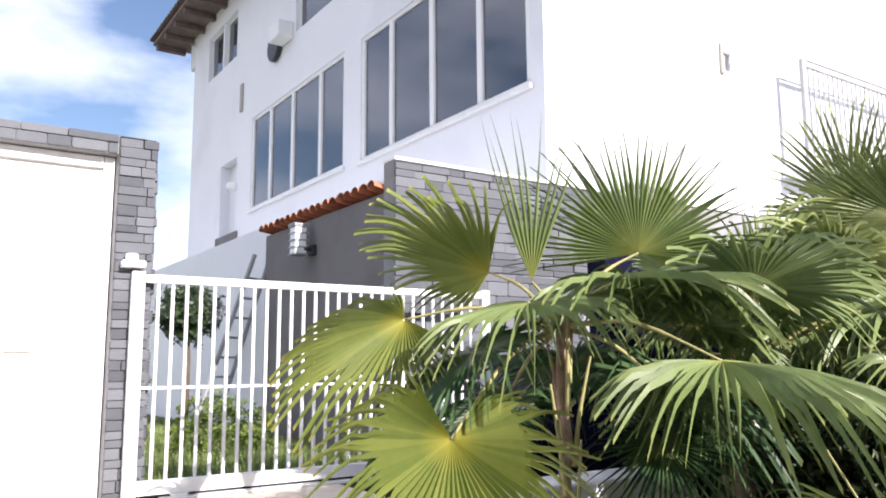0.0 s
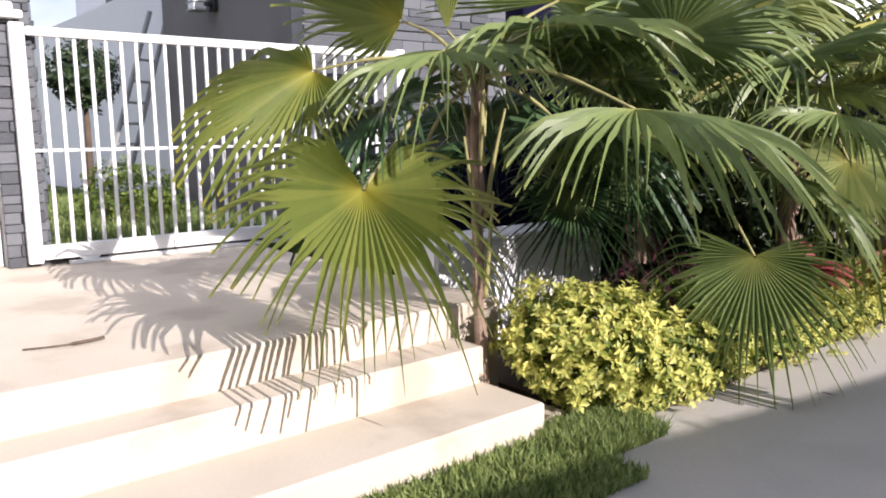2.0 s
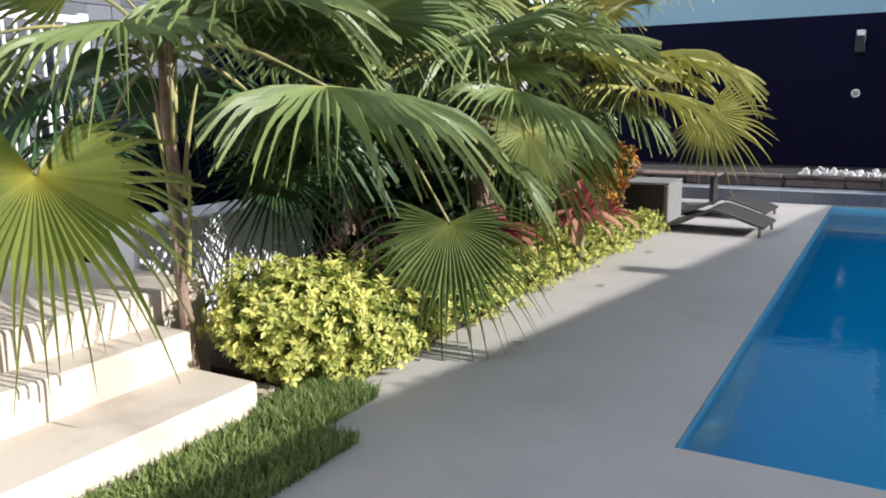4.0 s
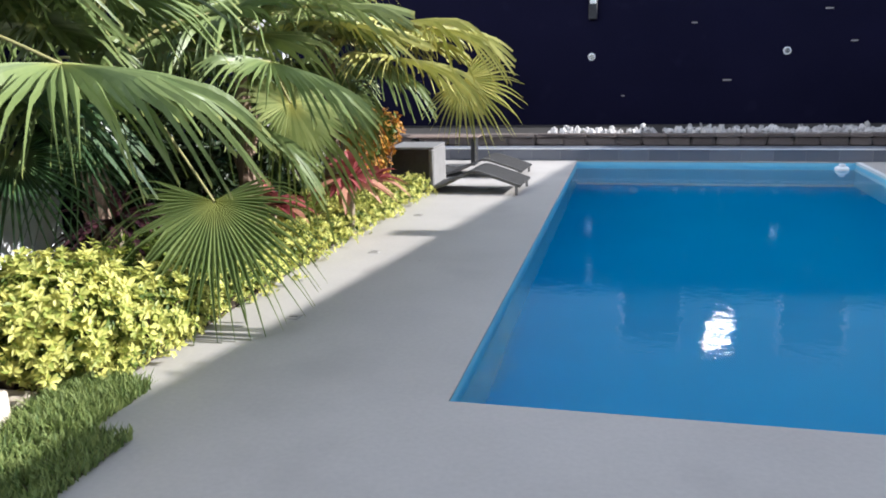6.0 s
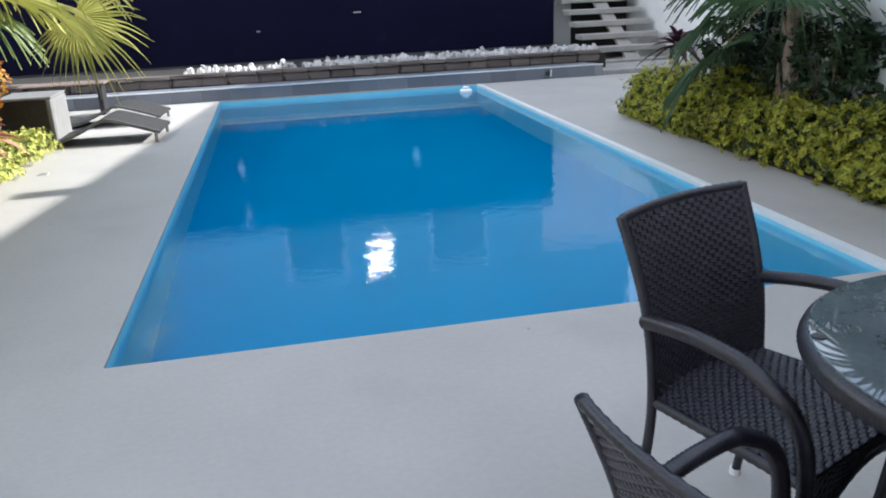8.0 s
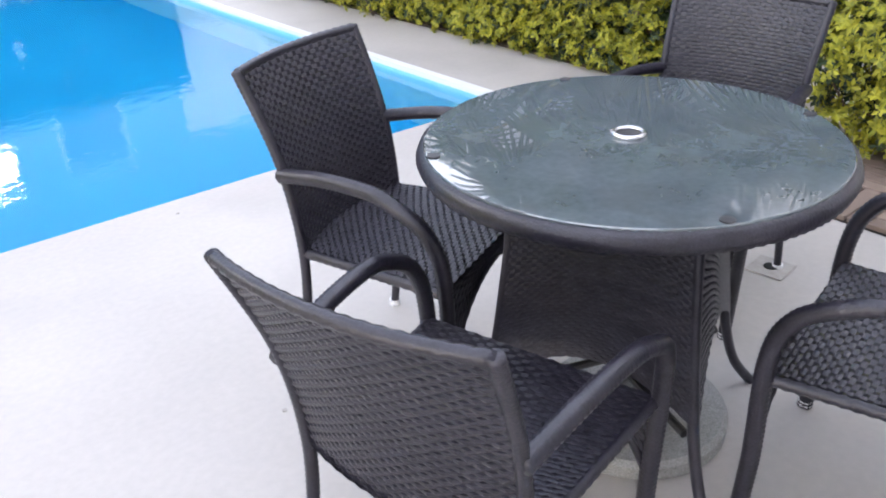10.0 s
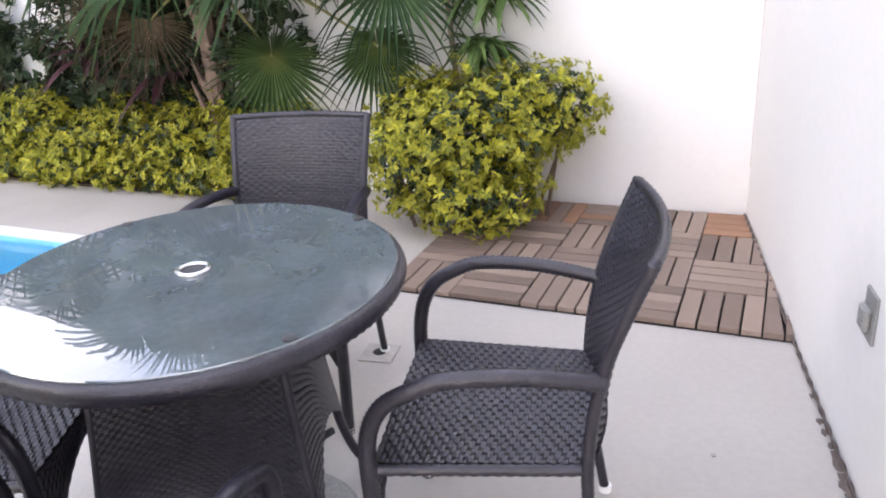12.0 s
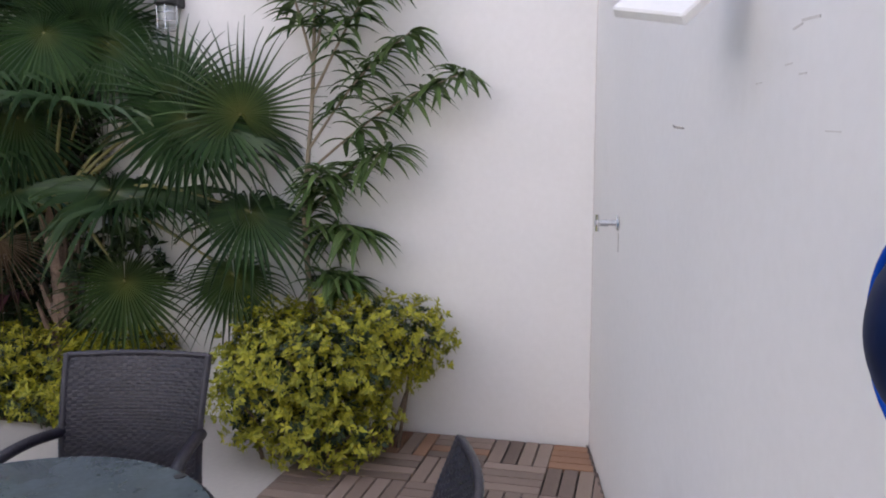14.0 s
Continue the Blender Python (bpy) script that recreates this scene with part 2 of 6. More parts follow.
M_WATER = glassy("pool_water", (0.72, 0.97, 1.0), 0.0, 1.33, 0.08, 10.0)
M_GLASS = glassy("clear_glass", (0.95, 0.97, 0.97), 0.02, 1.45)
M_BLUE = material("blue_glazed_glass", (0.004, 0.04, 0.30), (0.008, 0.09, 0.48), 0.22, 5, 30, 0.0, ior=1.4, spec=0.2)
M_NAVY = material("navy_glazed_glass", (0.004, 0.008, 0.03), (0.008, 0.02, 0.07), 0.5, 5, 30, 0.0, ior=1.4, spec=0.1)
M_ALU = material("dull_aluminium", (0.30, 0.305, 0.31), (0.38, 0.385, 0.39), 0.5, 9, 90, 0.03)
M_NBWALL = material("pale_blue_grey_render", (0.22, 0.37, 0.46), (0.27, 0.42, 0.51), 0.8, 0.6, 20, 0.05)
M_SCRAPE = material("scraped_paint", (0.56, 0.53, 0.50), (0.68, 0.65, 0.62), 0.9, 20, 90, 0.3)
# Mirror metals toned for the added lattice glint in the water
M_SUNMIRROR = material("sun_mirror_metal", (0.007, 0.007, 0.0072), (0.014, 0.014, 0.0143), 0.13, 6, 40, 0.25, metal=1.0)
M_DIMPANE = material("dim_mirror_metal", (0.0004, 0.00045, 0.0005), (0.0014, 0.0015, 0.0016), 0.13, 9, 40, 0.3, metal=1.0)
M_PANE = material("dark_window_glass", (0.030, 0.036, 0.046), (0.045, 0.052, 0.064), 0.03, 0.4, 5, 0.0, ior=2.0)
M_TABLETOP = material("smoked_table_glass", (0.062, 0.078, 0.088), (0.112, 0.134, 0.146), 0.018, 9, 70, 0.0, ior=2.1, stain=((0.08, 0.09, 0.095), 7, 0.5, 0.5))

# ---- building helpers ----


def mesh_of(name, verts, faces, mat, smooth=False):
    me = bpy.data.meshes.new(name)
    me.from_pydata([tuple(v) for v in verts], [], faces)
    me.materials.append(mat)
    if smooth:
        me.polygons.foreach_set("use_smooth", [True] * len(me.polygons))
    me.update()
    return me


def part(name, me, parent=None, label="", m=None):
    """One mesh object, under a thing or on its own."""
    ob = new(name, me)
    if m is not None:
        ob.matrix_basis = m
    if parent is not None:
        ob.parent = parent
    if label:
        ob["label"] = label
    return ob


def thing(name, label, category, group="", kind="", at=(0, 0, 0), rz=0):
    ob = new(name)
    ob.empty_display_size = 0.1
    ob.matrix_basis = pose(*at, 0, 0, rz)
    return tagged(ob, label, category, group, kind)


class Build:
    """Collects verts and faces of one mesh."""

    def __init__(self):
        self.v, self.f = [], []

    def add(self, verts, faces):
        k = len(self.v)
        self.v += [Vector(p) for p in verts]
        self.f += [tuple(i + k for i in q) for q in faces]
        return self

    def box(self, x0, y0, z0, x1, y1, z1, bevel=0.0, m=None):
        b = min(bevel, (x1 - x0) * 0.45, (y1 - y0) * 0.45, (z1 - z0) * 0.45)
        if b <= 0:
            v = [(x, y, z) for z in (z0, z1) for y in (y0, y1) for x in (x0, x1)]
            f = [(0, 2, 3, 1), (4, 5, 7, 6), (0, 1, 5, 4), (2, 6, 7, 3), (0, 4, 6, 2), (1, 3, 7, 5)]
        else:
            bm = bmesh.new()
            bmesh.ops.create_cube(bm, size=1)
            for q in bm.verts:
                q.co = Vector(((x0 + x1) / 2 + q.co.x * (x1 - x0), (y0 + y1) / 2 + q.co.y * (y1 - y0), (z0 + z1) / 2 + q.co.z * (z1 - z0)))
            bmesh.ops.bevel(bm, geom=bm.edges[:], offset=b, segments=1, affect="EDGES", profile=0.5)
            bm.verts.index_update()
            v = [q.co.copy() for q in bm.verts]
            f = [tuple(q.index for q in face.verts) for face in bm.faces]
            bm.free()
        if m is not None:
            v = [m @ Vector(p) for p in v]
        return self.add(v, f)

    def tube(self, pts, radius, sides=8, caps=True, wrap=0.0, step=None):
        """A tube along a line; radius is one number or one per point; wrap makes wound bands."""
        pts = [Vector(p) for p in pts]
        rad = list(radius) if isinstance(radius, (list, tuple)) else [radius] * len(pts)
        if step:
            np_, nr = [pts[0]], [rad[0]]
            for a, b, ra, rb in zip(pts, pts[1:], rad, rad[1:]):
                k = max(1, round((b - a).length / step))
                for i in range(1, k + 1):
                    np_.append(a.lerp(b, i / k))
                    nr.append(ra + (rb - ra) * i / k)
            pts, rad = np_, nr
        if wrap:
            rad = [r * (1 + wrap * (1 if i % 2 else -1)) for i, r in enumerate(rad)]
        k0 = len(self.v)
        up = None
        for i, p in enumerate(pts):
            d = (pts[min(i + 1, len(pts) - 1)] - pts[max(i - 1, 0)]).normalized()
            if up is None:
                up = Vector((0, 0, 1)) if abs(d.z) < 0.9 else Vector((1, 0, 0))
            s = d.cross(up).normalized()
            up = s.cross(d).normalized()
            for j in range(sides):
                a = 2 * math.pi * j / sides
                self.v.append(p + (s * math.cos(a) + up * math.sin(a)) * rad[i])
        n = len(pts)
        for i in range(n - 1):
            for j in range(sides):
                a, b = k0 + i * sides + j, k0 + i * sides + (j + 1) % sides
                self.f.append((a, b, b + sides, a + sides))
        if caps:
            self.f.append(tuple(k0 + j for j in reversed(range(sides))))
            self.f.append(tuple(k0 + (n - 1) * sides + j for j in range(sides)))
        return self

    def disc(self, x, y, z0, z1, r, sides=32, bevel=0.0):
        ring = [(r - bevel, z0), (r, z0 + bevel), (r, z1 - bevel), (r - bevel, z1)] if bevel else [(r, z0), (r, z1)]
        k0 = len(self.v)
        for rr, z in ring:
            for j in range(sides):
                a = 2 * math.pi * j / sides
                self.v.append(Vector((x + rr * math.cos(a), y + rr * math.sin(a), z)))
        for i in range(len(ring) - 1):
            for j in range(sides):
                a, b = k0 + i * sides + j, k0 + i * sides + (j + 1) % sides
                self.f.append((a, b, b + sides, a + sides))
        self.f.append(tuple(k0 + j for j in reversed(range(sides))))
        self.f.append(tuple(k0 + (len(ring) - 1) * sides + j for j in range(sides)))
        return self

    def grid(self, fn, nu, nv):
        k0 = len(self.v)
        for j in range(nv + 1):
            for i in range(nu + 1):
                self.v.append(Vector(fn(i / nu, j / nv)))
        for j in range(nv):
            for i in range(nu):
                a = k0 + j * (nu + 1) + i
                self.f.append((a, a + 1, a + nu + 2, a + nu + 1))
        return self

    def weave(self, fn, width, height, row=0.012, col=0.016, amp=0.003, thick=0.009):
        """A woven sheet over the surface fn(u, v): strands run along u, over and under stakes; both sides are built."""
        nr, nc = max(2, round(height / row)), max(2, round(width / col))
        for side in (1, -1):
            k0 = len(self.v)
            us = [(c + o) / nc for c in range(nc) for o in (0.0, 0.5)] + [1.0]
            vs = [(r + o) / nr for r in range(nr) for o in (0.04, 0.5, 0.96)]
            e = 1e-3
            for jv, v in enumerate(vs):
                for iu, u in enumerate(us):
                    p = Vector(fn(u, v))
                    du = Vector(fn(min(u + e, 1), v)) - Vector(fn(max(u - e, 0), v))
                    dv = Vector(fn(u, min(v + e, 1))) - Vector(fn(u, max(v - e, 0)))
                    nn = du.cross(dv).normalized()
                    c, r = iu // 2, jv // 3
                    o = 0.0 if iu % 2 == 0 else (amp if (c + r) % 2 == 0 else -amp)
                    if jv % 3 != 1:
                        o -= amp * 0.4 * side
                    self.v.append(p + nn * (side * thick / 2 + o))
            w = len(us)
            for j in range(len(vs) - 1):
                for i in range(w - 1):
                    a = k0 + j * w + i
                    q = (a, a + 1, a + w + 1, a + w)
                    self.f.append(q if side > 0 else tuple(reversed(q)))
        return self

    def mesh(self, name, mat, smooth=False):
        return mesh_of(name, self.v, self.f, mat, smooth)


def smooth_line(pts, k=6):
    """Points on a smooth line through pts."""
    pts = [Vector(p) for p in pts]
    out = []
    for i in range(len(pts) - 1):
        p0, p1, p2, p3 = pts[max(i - 1, 0)], pts[i], pts[i + 1], pts[min(i + 2, len(pts) - 1)]
        for j in range(k):
            t = j / k
            out.append(0.5 * ((2 * p1) + (p2 - p0) * t + (2 * p0 - 5 * p1 + 4 * p2 - p3) * t * t + (3 * p1 - p0 - 3 * p2 + p3) * t ** 3))
    return out + [pts[-1]]


def structure(name, me, label, category, m=None):
    return tagged(part(name, me, None, label, m), "", category, "", "structure")

# ---- ground, deck, pool ----
PX0, PX1, PY0, PY1, WATER = -0.76, 2.79, 3.07, 11.05, -0.055


def frame_sheet(x0, y0, x1, y1, z, hx0, hy0, hx1, hy1, lip):
    """A flat sheet with a rectangular hole whose rim goes down by lip."""
    b = Build()
    o = [(x0, y0), (x1, y0), (x1, y1), (x0, y1)]
    h = [(hx0, hy0), (hx1, hy0), (hx1, hy1), (hx0, hy1)]
    v = [(*p, z) for p in o] + [(*p, z) for p in h] + [(*p, z - lip) for p in h] + [(*p, z - lip) for p in o]
    f = [(i, (i + 1) % 4, 4 + (i + 1) % 4, 4 + i) for i in range(4)]
    f += [(4 + i, 4 + (i + 1) % 4, 8 + (i + 1) % 4, 8 + i) for i in range(4)]
    f += [(12 + i, 12 + (i + 1) % 4, (i + 1) % 4, i) for i in range(4)]
    return b.add(v, f)


structure("ground", frame_sheet(-600, -600, 600, 600, -0.06, PX0 - 0.02, PY0 - 0.02, PX1 + 0.02, PY1 + 0.02, 0.01).mesh("ground", M_GROUND), "dry bare ground round the garden plot", "ground")
structure("floor", frame_sheet(-2.33, -4.0, 3.52, PY1 + 0.06, 0.0, PX0 - 0.001, PY0 - 0.001, PX1 + 0.001, PY1 + 0.001, 0.05).mesh("floor", M_DECK), "smooth pale microcement pool deck, partly in shade", "floor")
structure("pavement", Build().box(3.524, 7.9, -0.055, 6.5, PY1 + 0.06, 0.0).box(-4.2, 8.4, -0.055, -2.334, PY1 + 0.06, -0.002).box(3.524, -1.5, -0.055, 4.0, 2.2, -0.004).mesh("pavement", M_DECK), "pale microcement paving beside the deck", "paving")

pool = thing("swimming_pool", "rectangular blue plastered swimming pool filled with clear water", "swimming pool")
DA, DB, YS = -0.85, -1.52, 5.4          # the floor falls towards the far end
z0 = -0.01
b = Build()
v = [(PX0, PY0, z0), (PX1, PY0, z0), (PX1, PY1, z0), (PX0, PY1, z0), (PX0, PY0, DA), (PX1, PY0, DA), (PX1, PY1, DB), (PX0, PY1, DB), (PX0, YS, DA), (PX1, YS, DA)]
b.add(v, [(0, 4, 5, 1), (1, 5, 9, 6, 2), (2, 6, 7, 3), (3, 7, 8, 4, 0)])
part("basin_wall", b.mesh("basin_wall", M_POOL_W), pool, "light blue plastered basin wall")
part("basin_floor", Build().add(v[4:], [(0, 4, 5, 1), (4, 3, 2, 5)]).mesh("basin_floor", M_POOL), pool, "deeper blue plastered basin floor")
part("floor_joint", Build().box(PX0 + 0.01, PY1 - 0.09, DB + 0.004, PX1 - 0.01, PY1 - 0.004, DB + 0.07).mesh("floor_joint", M_PLASTIC), pool, "pale joint at the far wall's foot")
part("coping", Build().box(PX1 - 0.002, PY0, -0.028, PX1 + 0.055, PY1, 0.003).mesh("coping", M_COPE), pool, "narrow pale coping strip")
b = Build().grid(lambda u, w: (PX0 + u * (PX1 - PX0), PY0 + w * (PY1 - PY0), WATER), 8, 16)
water = part("water", b.mesh("water", M_WATER, True), pool, "clear calm pool water")
water.visible_shadow = False
skim = thing("chlorine_floater", "round white plastic chlorine floater on the water", "pool floater", at=(2.55, 10.72, WATER + 0.01))
part("body", Build().disc(0, 0, -0.04, 0.035, 0.085, 20, 0.02).mesh("body", M_PLASTIC, False), skim)
part("cap", Build().disc(0, 0, 0.035, 0.07, 0.045, 16, 0.012).mesh("cap", M_PLASTIC), skim)
for y, x in ((PY0 + 1.4, PX1 - 0.012), (PY0 + 4.6, PX1 - 0.012)):
    jet = thing("pool_inlet", "small round white pool inlet fitting on the basin wall", "pool fitting", "pool inlets", at=(x, y, -0.16))
    part("ring", Build().disc(0, 0, 0, 0.01, 0.035, 16, 0.003).mesh("ring", M_PLASTIC), jet, m=pose(0, 0, 0, 0, -90, 0))

# floor drains and marks on the deck
drain = thing("deck_drain", "small square steel drain plate set in the deck", "drain", "deck drains", at=(-1.9, 4.02, 0.001))
part("plate", Build().box(-0.04, -0.04, 0, 0.04, 0.04, 0.004, 0.001).mesh("plate", M_RUST), drain)
part("slot", Build().box(-0.025, -0.006, 0.0045, 0.025, 0.006, 0.006).mesh("slot", M_METAL_D), drain)
for p in ((-1.93, 5.6), (-1.97, 7.05), (-1.55, 8.6)):
    copy_thing(drain, pose(*p, 0.001))
sock = thing("umbrella_socket", "square grey steel socket plate set in the deck", "floor plate", at=(2.22, 1.17, 0.001), rz=8)
part("plate", Build().box(-0.06, -0.06, 0, 0.06, 0.06, 0.005, 0.002).mesh("plate", M_RUST), sock)
part("hole", Build().disc(0, 0, 0.0065, 0.009, 0.022, 16).mesh("hole", M_METAL_D), sock)

# ---- far end: slate ledge, stone edging, pebbles, dark wall, stairs ----
ledge = tagged(part("trim_ledge", Build().box(-4.2, PY1 + 0.065, -0.05, 4.72, PY1 + 0.44, 0.152).mesh("trim_ledge", M_STONE_BACK)), "low slate-tiled ledge across the pool's far end", "ledge", "", "structure")
me = Build().box(-0.197, -0.006, -0.075, 0.197, 0.0, 0.075, 0.003).mesh("tile", M_LEDGE)
for i in range(22):
    part("tile", me, ledge, m=pose(-4.0 + i * 0.4, PY1 + 0.064, 0.077))
me = Build().box(-0.197, -0.19, 0.0, 0.197, 0.19, 0.012, 0.003).mesh("tile_top", M_LEDGE)
for i in range(22):
    part("tile", me, ledge, m=pose(-4.0 + i * 0.4, PY1 + 0.25, 0.153))
part("edge_strip", Build().box(-4.2, PY1 + 0.05, 0.153, 4.72, PY1 + 0.064, 0.170, 0.002).mesh("edge_strip", M_COPE), ledge, "thin pale edge strip")
valve = thing("overflow_pipe", "short black pipe end with a white ring in the slate ledge", "pipe", at=(3.86, PY1 + 0.05, 0.08))
part("pipe", Build().tube([(0, 0.01, 0), (0, -0.03, 0)], 0.035, 14).mesh("pipe", M_METAL_D), valve)
part("ring", Build().tube([(0.05, 0.0, -0.05), (0.055, -0.012, 0.05)], 0.01, 8).mesh("ring", M_PLASTIC), valve)
bed = structure("trim_stone_bed", Build().box(-4.2, PY1 + 0.50, -0.05, 4.95, 13.78, 0.27).mesh("trim_stone_bed", M_WOODBASE), "raised soil bed behind the stone edging", "planting bed")
rng = random.Random(3)
edging = tagged(part("trim_edging", Build().box(-4.2, PY1 + 0.47, -0.05, 4.75, PY1 + 0.56, 0.28).mesh("trim_edging", M_WOODBASE)), "edging of rough brown stones before the pebble bed", "edging", "", "structure")
stone_me = []
for k in range(4):
    bm = Build().box(-0.5, -0.5, -0.5, 0.5, 0.5, 0.5, 0.12)
    bm.v = [p + Vector((rng.uniform(-.05, .05), rng.uniform(-.08, .08), rng.uniform(-.06, .06))) for p in bm.v]
    stone_me.append(bm.mesh("stone", M_BRICK))
x = -4.2
while x < 4.75:
    w = rng.uniform(0.26, 0.42)
    ob = part("stone", rng.choice(stone_me), edging, m=pose(x + w / 2, PY1 + 0.50, 0.225) @ Matrix.Diagonal((w * 0.96, 0.13, 0.11, 1)))
    ob = part("stone", rng.choice(stone_me), edging, m=pose(x + w / 2, PY1 + 0.49, 0.31) @ Matrix.Diagonal((w * 1.04, 0.15, 0.05, 1)))
    x += w
ico = bmesh.new()
bmesh.ops.create_icosphere(ico, subdivisions=2, radius=1)
ico.verts.index_update()
ICO_V, ICO_F = [q.co.copy() for q in ico.verts], [tuple(q.index for q in fc.verts) for fc in ico.faces]
ico.free()
b = Build()
for i in range(460):
    x = 4.85 - 6.1 * rng.random() ** 1.1
    y = PY1 + 0.62 + abs(rng.gauss(0, 0.35))
    s = rng.uniform(0.024, 0.054) * (0.82 + 0.18 * min(1.0, (x + 1.25) / 2.0))
    e = Euler((rng.uniform(0, 3), rng.uniform(0, 3), rng.uniform(0, 3))).to_matrix()
    d = Vector((rng.uniform(.8, 1.4), rng.uniform(.8, 1.2), rng.uniform(.6, .95)))
    b.add([Vector((x, min(y, 13.6), 0.27 + s * 0.9 + rng.choice((0, 0, 0.035)))) + e @ Vector((q.x * d.x * s, q.y * d.y * s, q.z * d.z * s)) * (1 + 0.12 * noise.noise(q * 1.6 + Vector((x, y, s * 40)))) for q in ICO_V], ICO_F)
tagged(part("white_pebbles", b.mesh("white_pebbles", M_PEBBLE, True)), "heap of white pebbles along the dark wall", "pebbles", "", "stuff")

DW = 13.8
structure("wall_north", Build().box(-6.2, DW, -0.05, 4.92, DW + 0.22, 2.58, 0.01).mesh("wall_north", M_DARK), "tall dark navy painted wall behind the pool", "wall")
structure("wall_north_end", Build().box(4.924, DW + 0.5, -0.05, 9.0, DW + 0.7, 3.6).mesh("wall_north_end", M_WHITE), "pale plastered wall behind the stairs", "wall")
spot = thing("wall_spot", "small round white spot lamp set in the dark wall", "wall lamp", "dark wall spots", at=(-0.73, DW - 0.001, 1.40))
part("bezel", Build().disc(0, 0, 0, 0.018, 0.062, 24, 0.005).mesh("bezel", M_PLASTIC), spot, m=pose(0, 0, 0, 90, 0, 0))
part("lens", Build().disc(0, 0, 0.018, 0.026, 0.04, 20, 0.003).mesh("lens", M_CHROME), spot, m=pose(0, 0, 0, 90, 0, 0))
copy_thing(spot, pose(2.33, DW - 0.001, 1.42))
box = thing("wall_lantern", "small dark box lantern with a pale front on the dark wall", "wall lamp", at=(-0.72, DW, 2.17))
part("body", Build().box(-0.07, -0.10, -0.17, 0.07, 0.0, 0.17, 0.012).mesh("body", M_METAL_D), box)
part("front", Build().box(-0.05, -0.112, 0.08, 0.05, -0.1, 0.16, 0.004).mesh("front", M_PLASTIC), box)
for i, (x, z, w) in enumerate(((1.45, 0.98, .13), (3.3, 1.55, .10), (0.9, 1.9, .09), (2.9, 2.05, .12), (-0.2, 0.75, .06))):
    part("scuff", Build().box(-w / 2, -0.0035, -0.012, w / 2, 0.0, 0.012, 0.001).mesh("scuff", M_RUST), None, m=pose(x, DW - 0.001, z))
    tagged(bpy.data.objects[scene.collection.objects[-1].name], "pale scraped mark on the dark painted wall", "wall mark", "wall marks")

stairs = thing("open_stairs", "open flight of weathered planks rising beside the dark wall", "stairs")
for i in range(6):
    y, z = 12.15 + i * 0.32, 0.09 + i * 0.19
    part("tread", Build().box(5.05, y, z - 0.085, 6.42, y + 0.30, z, 0.008).mesh("tread", M_TREAD), stairs)
part("stringer", Build().add([(5.66, 12.2, -0.05), (5.90, 12.2, -0.05), (5.66, 14.2, 1.13), (5.90, 14.2, 1.13), (5.66, 12.2, 0.0), (5.90, 12.2, 0.0), (5.66, 14.2, 1.19), (5.90, 14.2, 1.19)],
     [(0, 1, 5, 4), (1, 3, 7, 5), (3, 2, 6, 7), (2, 0, 4, 6), (4, 5, 7, 6), (0, 2, 3, 1)]).mesh("stringer", M_TREAD), stairs, "grey concrete stringer")
# Dark backing panel: the shade between the treads put into its colour
part("back_panel", Build().box(5.42, 14.24, -0.05, 6.5, 14.29, 1.10).mesh("back_panel", M_WOODBASE), stairs, "dark panel standing for the shade behind the treads")
part("landing", Build().box(4.93, 13.98, 1.10, 6.5, 14.295, 1.34, 0.01).box(4.93, 14.05, 1.344, 6.4, 14.295, 1.55, 0.01).mesh("landing", M_RUST), stairs, "grey concrete landing edge")
structure("trim_stair_base", Build().box(4.76, 11.2, -0.05, 6.5, 12.1, 0.06, 0.01).mesh("trim_stair_base", M_RUST), "low concrete pad at the foot of the stairs", "pad")

# upper neighbour's house behind the dark wall, which the water mirrors
nb = thing("neighbour_house", "pale neighbouring house beyond the dark garden wall", "house", at=(0, 19, 0))
part("wall", Build().box(-12, 0, -0.05, 9.0, 6, 9.5).mesh("wall", M_NBWALL), nb)
for x in (0.55, 4.2):
    w = part("window", Build().box(x - 0.75, -0.05, 4.0, x + 0.75, 0.0, 5.5, 0.01).mesh("window", M_METAL_W), nb)
    part("pane", Build().box(x - 0.68, -0.062, 4.07, x + 0.68, -0.051, 5.43).mesh("pane", M_PANE), w)
# an added mirror leaf, turned so the sun's glint shows in the water
eye_m, cas = Vector((0.05, 0.05, -1.5)), Vector((2.05, 18.0, 4.72))
nrm = ((eye_m - cas).normalized() + SUN_VEC).normalized()
w = part("casement", Build().box(-0.52, -0.34, -0.012, 0.52, 0.34, 0.0, 0.004).mesh("casement", M_METAL_W), nb, "window-like mirror leaf added for the sun's glint in the water", nb.matrix_basis.inverted() @ Matrix.Translation(cas) @ nrm.to_track_quat("Z", "Y").to_matrix().to_4x4())
part("pane", Build().box(-0.49, -0.31, 0.001, 0.49, 0.31, 0.005).mesh("pane", M_DIMPANE), w)
